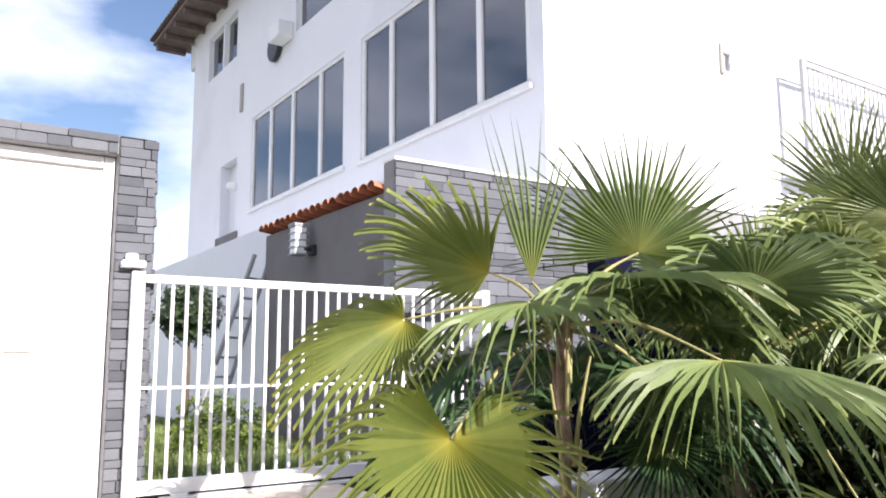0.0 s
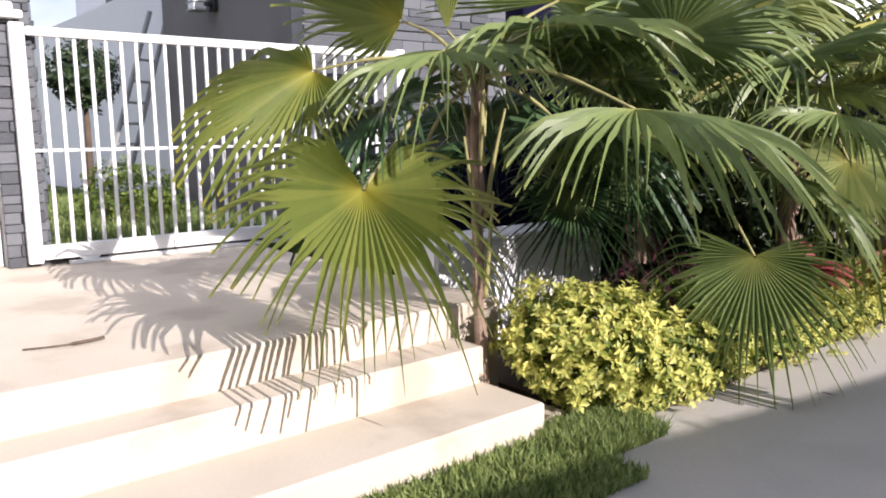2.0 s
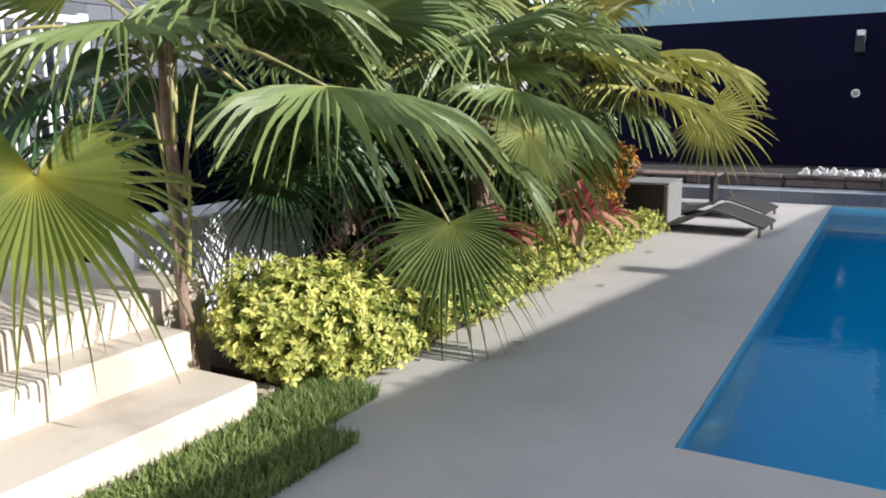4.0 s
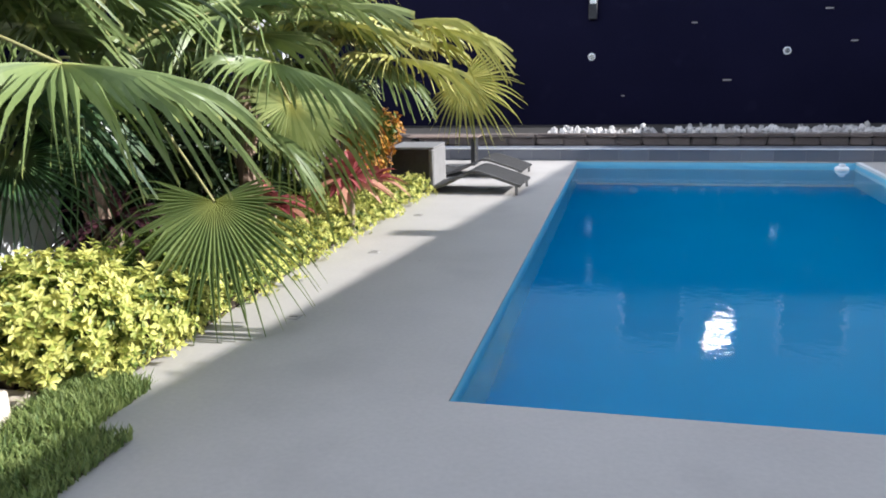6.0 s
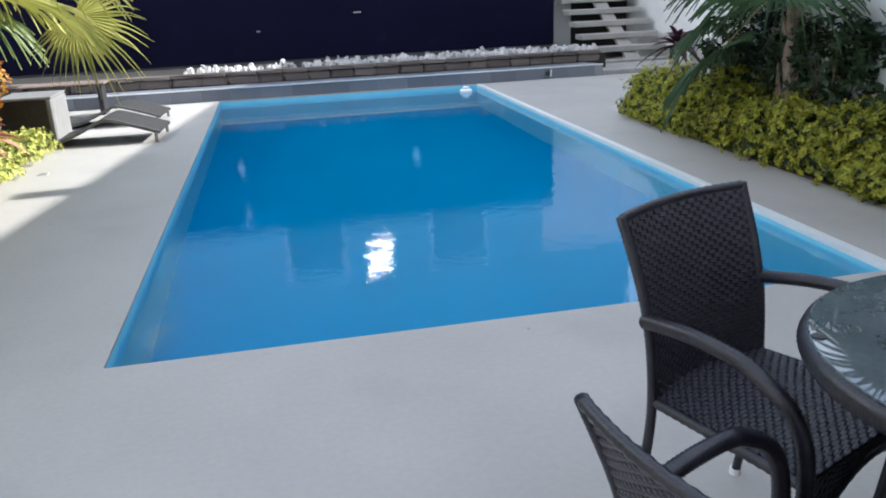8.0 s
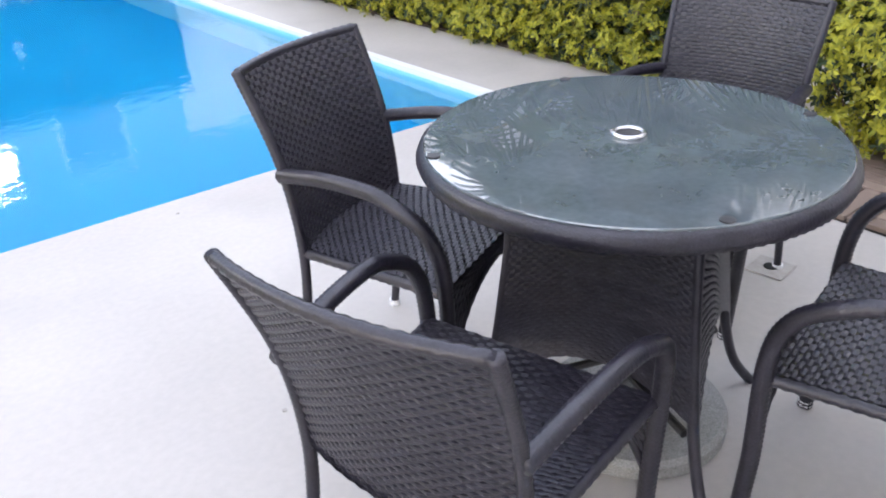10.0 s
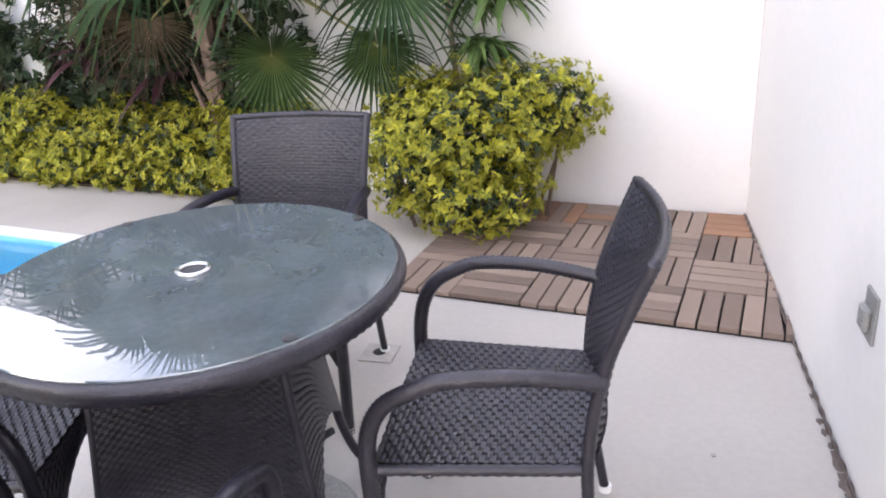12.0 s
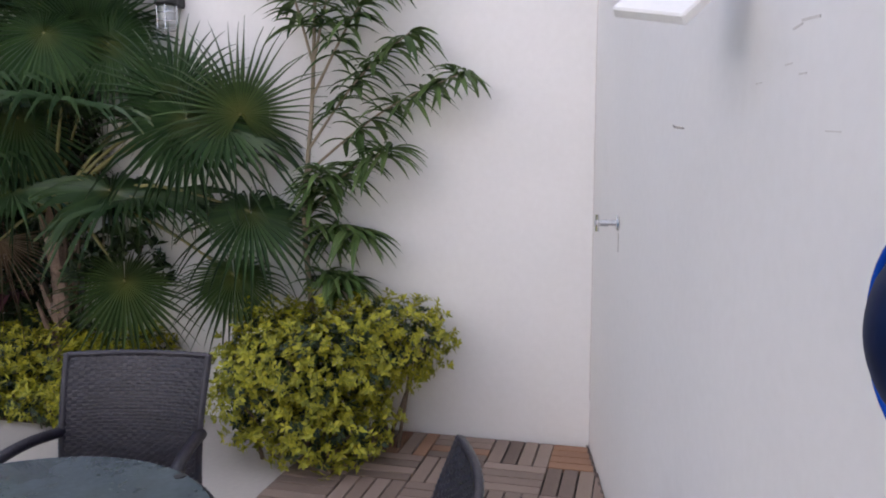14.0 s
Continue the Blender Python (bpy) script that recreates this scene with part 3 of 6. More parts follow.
# bars mirror the sun strongly, the pane weakly, to draw a lattice glint
for q in ((-0.018, -0.31, 0.018, 0.31), (-0.49, -0.125, -0.02, -0.085), (0.02, -0.125, 0.49, -0.085), (-0.49, 0.085, -0.02, 0.125), (0.02, 0.085, 0.49, 0.125), (-0.27, -0.31, -0.24, -0.13), (0.24, 0.13, 0.27, 0.31), (-0.27, -0.08, -0.24, 0.08), (0.24, -0.08, 0.27, 0.08), (-0.13, 0.13, -0.10, 0.31), (0.12, -0.31, 0.15, -0.13), (-0.49, -0.31, -0.45, 0.31), (0.45, -0.31, 0.49, 0.31), (-0.44, 0.27, 0.44, 0.31), (-0.44, -0.31, 0.44, -0.27)):
    part("glazing_bar", Build().box(q[0], q[1], 0.0055, q[2], q[3], 0.012).mesh("glazing_bar", M_SUNMIRROR), w)
part("roof", Build().box(-12.4, -0.5, 9.504, 9.4, 6.5, 9.75, 0.03).mesh("roof", M_ROOF), nb)

# ---- right side: back wall, skewed shower wall, far wall ----


# Unseen sloping wall tops, fitted so their shade meets the deck's shade line
def top_of(y):
    return 3.160 - 0.080 * y


def slope_wall(x0, x1, y0, y1, rise=0.0):
    za, zb = top_of(y0) + rise, top_of(y1) + rise
    v = [(x0, y0, -0.05), (x1, y0, -0.05), (x1, y1, -0.05), (x0, y1, -0.05), (x0, y0, za), (x1, y0, za), (x1, y1, zb), (x0, y1, zb)]
    return Build().add(v, [(0, 3, 2, 1), (4, 5, 6, 7), (0, 1, 5, 4), (1, 2, 6, 5), (2, 3, 7, 6), (3, 0, 4, 7)])


structure("wall_east", slope_wall(3.864, 4.10, -0.3, 7.06).mesh("wall_east", M_WHITE), "white plastered garden wall behind the plants", "wall")
structure("wall_east_far", slope_wall(6.52, 6.72, 6.0, 14.3, 1.30).mesh("wall_east_far", M_WHITE), "white plastered wall beyond the stairs, raised to shade the deck", "wall")
structure("wall_east_return", Build().box(4.152, 6.86, -0.05, 6.515, 7.06, 2.95).mesh("wall_east_return", M_WHITE), "white plastered wall return", "wall")
SK = math.degrees(math.atan(0.195))
WALL_S = pose(3.95, 0.103, 0, 0, 0, SK)          # along its x the shower wall runs back to the camera's side
bm = Build().box(-6.4, -0.24, -0.05, -0.091, 0.0, 3.4).mesh("wall_south", M_WHITE)
structure("wall_south", bm, "white plastered shower wall with hairline cracks and scrapes", "wall", WALL_S)
structure("wall_behind", Build().box(-6.6, -4.4, -0.05, -2.4, -4.2, 2.6).box(-6.8, -4.4, -0.05, -6.6, -0.6, 2.6).mesh("wall_behind", M_WHITE), "plain white wall closing the garden", "wall")

# wooden click tiles of the shower floor
TX, TY, TS = 2.685, 0.248, 0.285
wood = structure("floor_shower", Build().box(TX, -0.55, 0.002, 3.86, TY + 4 * TS - 0.004, 0.006).mesh("floor_shower", M_WOODBASE), "shower floor of weathered teak click tiles", "floor")
slat_me = Build().box(0.0025, 0.002, 0, TS - 0.0025, TS / 4 - 0.006, 0.02, 0.002).mesh("slat", M_WOOD)
slat_o = Build().box(0.0025, 0.002, 0, TS - 0.0025, TS / 4 - 0.006, 0.02, 0.002).mesh("slat", M_WOOD_O)


def wall_y(x):
    return 0.103 + 0.195 * (x - 3.95)


for i in range(4):
    for j in range(-1, 4):
        for k in range(4):
            along_x = (i + j) % 2 == 1
            x0, y0 = TX + i * TS, TY + j * TS
            if along_x:
                m, cx, cy = pose(x0, y0 + k * TS / 4, 0.006), (x0, x0 + TS), (y0 + k * TS / 4, y0 + (k + 1) * TS / 4)
            else:
                m, cx, cy = pose(x0 + (k + 1) * TS / 4, y0, 0.006, 0, 0, 90), (x0 + k * TS / 4, x0 + (k + 1) * TS / 4), (y0, y0 + TS)
            low = wall_y(cx[1]) + 0.006
            if cy[1] < low + 0.02 or (along_x and cy[0] < low - 0.045):
                continue
            if along_x and cy[0] < low:
                m = pose(x0, low, 0.006) @ Matrix.Diagonal((1, (cy[1] - low) * 4 / TS, 1, 1))
            if not along_x and cy[0] < low:
                m = pose(cx[1], low, 0.006, 0, 0, 90) @ Matrix.Diagonal(((cy[1] - low) / TS, 1, 1, 1))
            part("slat", slat_o if (i, j) == (3, -1) or (i, j, k) in ((3, 1, 1), (3, 2, 0), (3, 2, 2)) else slat_me, wood, m=m)
YT = TY - TS
for xa, xb, ya, yb in ((TX, TX + TS, YT - 0.071, YT), (TX, TX + TS, None, YT - 0.071), (TX + TS, TX + 2 * TS, None, YT), (TX + 2 * TS, TX + 3 * TS, None, YT + TS / 4)):
    q = [(xa + 0.003, (ya if ya is not None else wall_y(xa) + 0.008) + 0.003), (xb - 0.003, max(ya if ya is not None else -9.0, min(wall_y(xb) + 0.008, yb - 0.014)) + 0.003), (xb - 0.003, yb - 0.004), (xa + 0.003, yb - 0.004)]
    part("slat", Build().add([(x, y, 0.006) for x, y in q] + [(x, y, 0.026) for x, y in q], [(3, 2, 1, 0), (4, 5, 6, 7), (0, 1, 5, 4), (1, 2, 6, 5), (2, 3, 7, 6), (3, 0, 4, 7)]).mesh("slat", M_WOOD), wood)
# dark joint of sealant along the shower wall
structure("trim_joint", Build().tube([(-3.0, 0.006, 0.004), (-1.3, 0.008, 0.012), (-1.2, 0.012, 0.02), (-0.10, 0.01, 0.022)], 0.0055, 6, step=0.04, wrap=0.4).mesh("trim_joint", M_BRICK), "dark uneven joint along the shower wall", "joint", WALL_S)
gr, rg = Build(), random.Random(12)
for i in range(46):
    gx, gs = rg.gauss(-1.96, 0.10) if i < 26 else rg.uniform(-2.3, -0.15), rg.uniform(0.006, 0.02)
    gr.grid(lambda u, w: (gx + gs * u * math.cos(w * 6.2832) * (1 + 0.4 * math.sin(w * 19)), 0.004 + abs(rg.gauss(0, 0.004)) + gs * u * (0.6 + 0.5 * math.sin(w * 6.2832)), 0.0025 + 0.004 * (1 - u)), 1, 9)
structure("trim_grime", gr.mesh("trim_grime", M_BRICK), "dark grime along the foot of the shower wall", "grime", WALL_S)
rr = random.Random(11)
cr = [(-0.098 + rr.uniform(-.007, .007), 0.0005, 0.25 + i * 0.09) for i in range(28)]
structure("trim_crack", Build().tube(cr, 0.0032, 5).mesh("trim_crack", M_SCRAPE), "hairline crack down the wall corner", "crack", WALL_S)

tap = thing("shower_valve", "chrome shower valve with a cross handle on the wall", "shower valve", at=WALL_S @ Vector((-0.81, 0, 1.178)), rz=SK)
part("flange", Build().disc(0, 0, 0, 0.010, 0.030, 20, 0.004).mesh("flange", M_CHROME), tap, m=pose(0, 0, 0, -90, 0, 0))
part("spindle", Build().tube([(0, 0.010, 0), (0, 0.04, 0), (0, 0.041, 0), (0, 0.07, 0)], [0.012, 0.010, 0.014, 0.012], 14).mesh("spindle", M_CHROME), tap)
part("handle", Build().tube([(-0.032, 0.08, 0), (0.032, 0.08, 0)], 0.007, 8).tube([(0, 0.08, -0.032), (0, 0.08, 0.032)], 0.007, 8).tube([(0, 0.07, 0), (0, 0.09, 0)], 0.012, 12).mesh("handle", M_CHROME), tap)
stain = part("stain", Build().box(-0.004, 0.0, -0.11, 0.004, 0.0012, -0.04).mesh("stain", M_RUST), tap, "grey drip stain")
head = thing("outdoor_shower", "square steel shower rose on an arm from the wall", "shower", at=WALL_S @ Vector((-2.05, 0, 1.745)), rz=SK)
part("arm", Build().tube(smooth_line([(-0.08, 0, 0.09), (-0.1, 0.05, 0.10), (-0.14, 0.10, 0.08), (-0.17, 0.13, 0.03)]), 0.011, 10).mesh("arm", M_CHROME), head)
part("plate", Build().box(-0.085, -0.085, -0.012, 0.085, 0.085, 0.012, 0.004).mesh("plate", M_METAL_W), head, m=pose(-0.17, 0.135, 0.012, -38, -12, 40))
hook = thing("wall_hook", "bent rusty nail stuck in the white wall", "nail", at=WALL_S @ Vector((-1.76, 0, 1.51)), rz=SK)
part("nail", Build().tube([(0, 0, 0), (0.004, 0.02, 0.003), (-0.018, 0.03, 0.006)], 0.0028, 6).mesh("nail", M_RUST), hook)
sb = thing("wall_socket", "grey steel socket plate with a cover on the wall", "socket", at=WALL_S @ Vector((-1.95, 0, 0.45)), rz=SK)
part("plate", Build().box(-0.042, 0, -0.062, 0.042, 0.008, 0.062, 0.003).mesh("plate", M_GRANITE), sb)
part("cover", Build().box(-0.026, 0.008, -0.035, 0.026, 0.026, 0.025, 0.006).mesh("cover", M_GRANITE), sb)
disc = thing("blue_glass_plate", "round blue glass ornament hung on the white wall", "wall ornament", at=WALL_S @ Vector((-2.93, 0.02, 1.27)), rz=SK)
part("bowl", Build().grid(lambda u, w: (0.12 * u * math.cos(w * 2 * math.pi), 0.045 * (1 - u * u), 0.12 * u * math.sin(w * 2 * math.pi)), 8, 36).mesh("bowl", M_BLUE, True), disc)
part("rim", Build().tube([(0.12 * math.cos(a * math.pi / 18), 0.0, 0.12 * math.sin(a * math.pi / 18)) for a in range(37)], 0.009, 8).mesh("rim", M_BLUE, True), disc)
part("core", Build().grid(lambda u, w: (0.085 * u * math.cos(w * 2 * math.pi), 0.026 + 0.028 * (1 - u * u), 0.085 * u * math.sin(w * 2 * math.pi)), 6, 28).mesh("core", M_NAVY, True), disc)
for i, (x, z, w, t) in enumerate(((-2.52, 1.66, 0.07, 0.004), (-2.47, 1.655, 0.04, 0.003), (-2.5, 1.58, 0.03, 0.003), (-2.44, 1.60, 0.03, 0.002), (-2.62, 1.49, 0.05, 0.002), (-2.3, 1.58, 0.03, 0.002), (-2.62, 1.80, 0.03, 0.003))):
    s = part("scrape", Build().box(-w / 2, -0.0005, -t / 2, w / 2, 0.0012, t / 2).mesh("scrape", M_SCRAPE), None, m=WALL_S @ pose(x, 0, z, 0, rr.uniform(-12, 8), 0))
    tagged(s, "short grey scrape in the wall paint", "wall mark", "wall scrapes")


def cage_lamp(at, rz, label, size=1.0):
    """A bulkhead lantern: base, glass, cage bars and cap."""
    o = thing("wall_lamp", label, "wall lamp", at=at, rz=rz)
    o.matrix_basis = o.matrix_basis @ Matrix.Diagonal((size, size, size, 1))
    part("bracket", Build().box(-0.06, -0.10, 0.0, 0.06, 0.0, 0.11, 0.01).mesh("bracket", M_METAL_D), o)
    part("glass", Build().disc(0, -0.13, -0.14, 0.0, 0.055, 18, 0.01).mesh("glass", M_GLASS, True), o)
    part("bulb", Build().disc(0, -0.13, -0.12, 0.0, 0.04, 14, 0.01).mesh("bulb", M_PLASTIC, True), o)
    for k in range(4):
        a = k * math.pi / 2 + 0.4
        part("cage_bar", Build().tube([(0.062 * math.cos(a), -0.13 + 0.062 * math.sin(a), 0.0), (0.062 * math.cos(a), -0.13 + 0.062 * math.sin(a), -0.15)], 0.004, 6).mesh("cage_bar", M_CHROME), o)
    for z in (-0.045, -0.10, -0.15):
        part("cage_ring", Build().tube([(0.062 * math.cos(k * math.pi / 9), -0.13 + 0.062 * math.sin(k * math.pi / 9), z) for k in range(19)], 0.004, 6).mesh("cage_ring", M_CHROME), o)
    part("cap", Build().disc(0, -0.13, 0.0, 0.05, 0.075, 18, 0.012).mesh("cap", M_METAL_D), o)
    return o


cage_lamp((3.864, 2.22, 2.17), 90 + 180, "caged glass wall lamp with a black bracket on the white wall", 0.78)

# ---- left side: steps, gate, walls, house ----
structure("floor_step_low", Build().box(-2.88, -4.0, -0.05, -2.46, 2.50, 0.17, 0.012).mesh("floor_step_low", M_STEP), "lowest broad beige rendered step", "step")
structure("floor_step_mid", Build().box(-3.12, -4.0, -0.05, -2.884, 2.52, 0.34, 0.012).mesh("floor_step_mid", M_STEP), "middle broad beige rendered step", "step")
structure("floor_terrace", Build().box(-6.35, -4.0, -0.05, -3.124, 2.85, 0.50, 0.012).mesh("floor_terrace", M_STEP), "sunlit beige rendered terrace below the gate", "terrace")
structure("floor_pad", Build().box(-2.884, 2.504, -0.05, -2.60, 2.80, 0.02, 0.01).mesh("floor_pad", M_STEP), "rough mortar at the foot of the steps", "mortar")
structure("ground_upper", Build().box(-40, -4.2, -0.05, -6.354, 3.6, 0.56).mesh("ground_upper", M_LAWN), "raised lawn ground behind the gate", "lawn")
structure("soil_bed", Build().box(-6.3, 2.86, -0.055, -2.336, 8.38, 0.02).mesh("soil_bed", M_SOIL), "dark soil of the planting bed", "soil")
structure("soil_strip", Build().box(3.53, 2.204, -0.055, 3.948, 7.88, 0.012).mesh("soil_strip", M_SOIL), "soil strip under the hedge", "soil")

# low white wall behind the first palm
structure("wall_low", Build().box(-4.1, 2.9, 0.0, -3.72, 4.45, 0.72, 0.015).mesh("wall_low", M_WHITE2), "low white wall patterned with palm shadows", "wall")

# Added navy walls; they stand for the dark shade behind the palms
structure("wall_garden", Build().box(-4.62, 4.35, -0.05, -4.42, 8.40, 2.35, 0.01).mesh("wall_garden", M_DARK), "added navy wall standing for the dark shade behind the palms", "wall")
structure("wall_garden_low", Build().box(-4.62, 3.2, -0.05, -4.42, 4.346, 1.25, 0.01).mesh("wall_garden_low", M_DARK), "lower stretch of the added navy wall standing for shade", "wall")
# sliding gate
GX = -6.0
gate = thing("sliding_gate", "white steel sliding gate with upright bars", "gate", at=(0, -0.035, -0.035))
part("gate_post", Build().box(GX - 0.03, 1.23, 0.56, GX + 0.03, 1.32, 2.16, 0.006).mesh("gate_post", M_METAL_W), gate)
part("top_rail", Build().box(GX - 0.028, 1.325, 2.08, GX + 0.028, 4.35, 2.14, 0.006).mesh("top_rail", M_METAL_W), gate)
part("bottom_rail", Build().box(GX - 0.028, 1.325, 0.58, GX + 0.028, 4.35, 0.68, 0.006).mesh("bottom_rail", M_METAL_W), gate)
part("middle_rail", Build().box(GX - 0.034, 1.325, 1.315, GX - 0.02, 4.35, 1.335).mesh("middle_rail", M_METAL_W), gate)
bar = Build().box(-0.012, -0.012, 0.68, 0.012, 0.012, 2.08, 0.003).mesh("bar", M_METAL_W)
for i in range(28):
    part("bar", bar, gate, m=pose(GX, 1.42 + i * 0.104, 0))
part("end_post", Build().box(GX - 0.03, 4.352, 0.56, GX + 0.03, 4.44, 2.16, 0.006).mesh("end_post", M_METAL_W), gate)
for y in (1.62, 3.9):
    part("wheel_guard", Build().add([(GX, y - 0.07, 0.58), (GX, y + 0.07, 0.58), (GX, y, 0.50), (GX + 0.03, y - 0.07, 0.58), (GX + 0.03, y + 0.07, 0.58), (GX + 0.03, y, 0.50)],
         [(0, 1, 2), (5, 4, 3), (0, 3, 4, 1), (1, 4, 5, 2), (2, 5, 3, 0)]).mesh("wheel_guard", M_METAL_W), gate)
trk = thing("gate_track", "white steel floor track under the gate", "gate track")
part("rail", Build().box(GX - 0.02, 1.45, 0.50, GX + 0.05, 4.6, 0.525, 0.004).mesh("rail", M_METAL_W), trk)
tb = thing("gate_kerb", "dark bar beneath the gate", "kerb")
part("bar", Build().box(GX - 0.13, 1.28, 0.50, GX - 0.05, 4.6, 0.60, 0.006).mesh("bar", M_METAL_D), tb)
roll = thing("gate_roller", "white guide roller bracket at the gate pillar", "gate roller", at=(GX, 1.22, 2.18))
part("bracket", Build().box(-0.05, -0.10, -0.03, 0.05, 0.06, 0.02, 0.006).mesh("bracket", M_METAL_W), roll)
part("wheel", Build().disc(0.0, -0.03, 0.02, 0.07, 0.045, 16, 0.008).mesh("wheel", M_PLASTIC), roll)

# slate-clad portal with a white door
portal = structure("wall_portal", Build().box(-6.45, 1.08, 0.5, -6.07, 1.34, 3.13).box(-6.45, -3.6, 2.99, -6.07, 1.076, 3.13).mesh("wall_portal", M_STONE_BACK), "slate-clad portal round a white garage door", "wall")
rng = random.Random(5)
clad = [Build().box(-0.5, -0.5, -0.5, 0.5, 0.5, 0.5, 0.06).mesh("slate", M_STONE) for _ in range(1)]


def slates(parent, o, du, dv, nrm, width, height, row, wmin, wmax):
    """Slate pieces over a rectangle: o its corner, du along, dv up, nrm outwards."""
    o, du, dv, nrm = Vector(o), Vector(du), Vector(dv), Vector(nrm)
    z = 0
    while z < height - 0.01:
        h = min(row * rng.uniform(0.7, 1.25), height - z)
        x = 0
        while x < width - 0.01:
            w = min(rng.uniform(wmin, wmax), width - x)
            if width - x - w < 0.04:
                w = width - x
            t = rng.uniform(0.014, 0.034)
            c = o + du * (x + w / 2) + dv * (z + h / 2) + nrm * (t / 2)
            m = Matrix.Identity(4)
            for r in range(3):
                m[r][0], m[r][1], m[r][2], m[r][3] = du[r] * (w - 0.006), nrm[r] * t, dv[r] * (h - 0.006), c[r]
            part("slate", clad[0], parent, m=m)
            x += w
        z += h


slates(portal, (-6.07, 1.08, 0.5), (0, 1, 0), (0, 0, 1), (1, 0, 0), 0.26, 2.63, 0.07, 0.08, 0.24)
slates(portal, (-6.07, -2.2, 2.99), (0, 1, 0), (0, 0, 1), (1, 0, 0), 3.27, 0.14, 0.07, 0.15, 0.4)
slates(portal, (-6.45, 1.34, 0.5), (1, 0, 0), (0, 0, 1), (0, 1, 0), 0.38, 2.63, 0.09, 0.1, 0.3)
door = thing("door_1", "large plain white garage door with a shallow frame", "garage door", kind="structure")
part("leaf", Build().box(-6.30, -3.58, 0.504, -6.22, 1.076, 2.986, 0.01).mesh("leaf", M_METAL_W), door)
part("frame", Build().box(-6.218, 1.0, 0.504, -6.17, 1.075, 2.985, 0.006).box(-6.218, -3.5, 2.90, -6.17, 0.996, 2.985, 0.006).mesh("frame", M_METAL_W), door)
part("handle", Build().box(-6.218, 0.30, 1.55, -6.19, 0.62, 1.575, 0.006).mesh("handle", M_PLASTIC), door)

# grey rendered wall with a tile coping, and the slate retaining wall
YG, XS = 3.62, -6.42
structure("wall_grey", Build().box(-9.72, YG, 0.5, XS - 0.2, YG + 0.25, 3.10, 0.01).mesh("wall_grey", M_GREY), "dark grey rendered wall under a tile coping", "wall")
cop = thing("coping_tiles", "row of terracotta barrel tiles along the wall top", "roof tiles")
half = Build().grid(lambda u, w: (0.085 * math.cos(math.pi * w), -0.03 - 0.33 * (u - 0.5), 0.07 * math.sin(math.pi * w) + 0.05 * u), 2, 8)
half.v = half.v + [p * 0.9 for p in half.v]
n0 = len(half.v) // 2
half.f = half.f + [tuple(reversed([i + n0 for i in q])) for q in half.f]
me = half.mesh("tile", M_TERRA, True)
for i in range(18):
    part("tile", me, cop, m=pose(-9.62 + i * 0.172, YG + 0.09, 3.10, rng.uniform(-3, 3), rng.uniform(-3, 3), rng.uniform(-4, 4)))
bl = thing("wall_lamp", "white box wall lamp with louvred sides on the dark grey wall", "wall lamp", at=(-8.3, YG, 2.84))
part("bracket", Build().box(0.02, -0.05, -0.17, 0.16, 0.0, -0.05, 0.008).box(0.06, -0.12, -0.12, 0.12, -0.05, -0.08, 0.006).mesh("bracket", M_METAL_D), bl, "dark bracket")
part("glass", Build().box(-0.08, -0.23, -0.15, 0.08, -0.09, 0.15, 0.01).mesh("glass", M_PLASTIC), bl, "white glass")
for z in (-0.16, -0.08, 0.0, 0.08, 0.16):
    part("louvre", Build().box(-0.095, -0.245, z - 0.008, 0.095, -0.075, z + 0.008, 0.003).mesh("louvre", M_ALU), bl)
part("cap", Build().box(-0.10, -0.25, 0.17, 0.10, -0.07, 0.19, 0.004).mesh("cap", M_ALU), bl)
ret = structure("wall_slate", Build().box(XS - 0.198, YG, 0.0, XS, 14.0, 3.38).mesh("wall_slate", M_STONE_BACK), "slate-clad retaining wall under the white house", "wall")
slates(ret, (XS, YG, 2.36), (0, 1, 0), (0, 0, 1), (1, 0, 0), 3.6, 1.02, 0.085, 0.16, 0.4)
slates(ret, (XS, YG, 0.5), (0, 1, 0), (0, 0, 1), (1, 0, 0), 2.4, 1.85, 0.13, 0.25, 0.55)
structure("trim_slate_cap", Build().box(XS - 0.2, YG - 0.01, 3.384, XS + 0.03, 14.0, 3.42, 0.005).mesh("trim_slate_cap", M_COPE), "pale cap strip on the slate wall", "cap")

# the house on its upper terrace
XC, YF = -7.0, 6.08
structure("ground_terrace", Build().box(-26, YG + 0.26, 0.0, XS - 0.204, 20, 3.36).mesh("ground_terrace", M_HOUSE), "raised terrace under the house", "terrace")
house = thing("white_house", "large white rendered house with dark window banks and tiled eaves", "house")


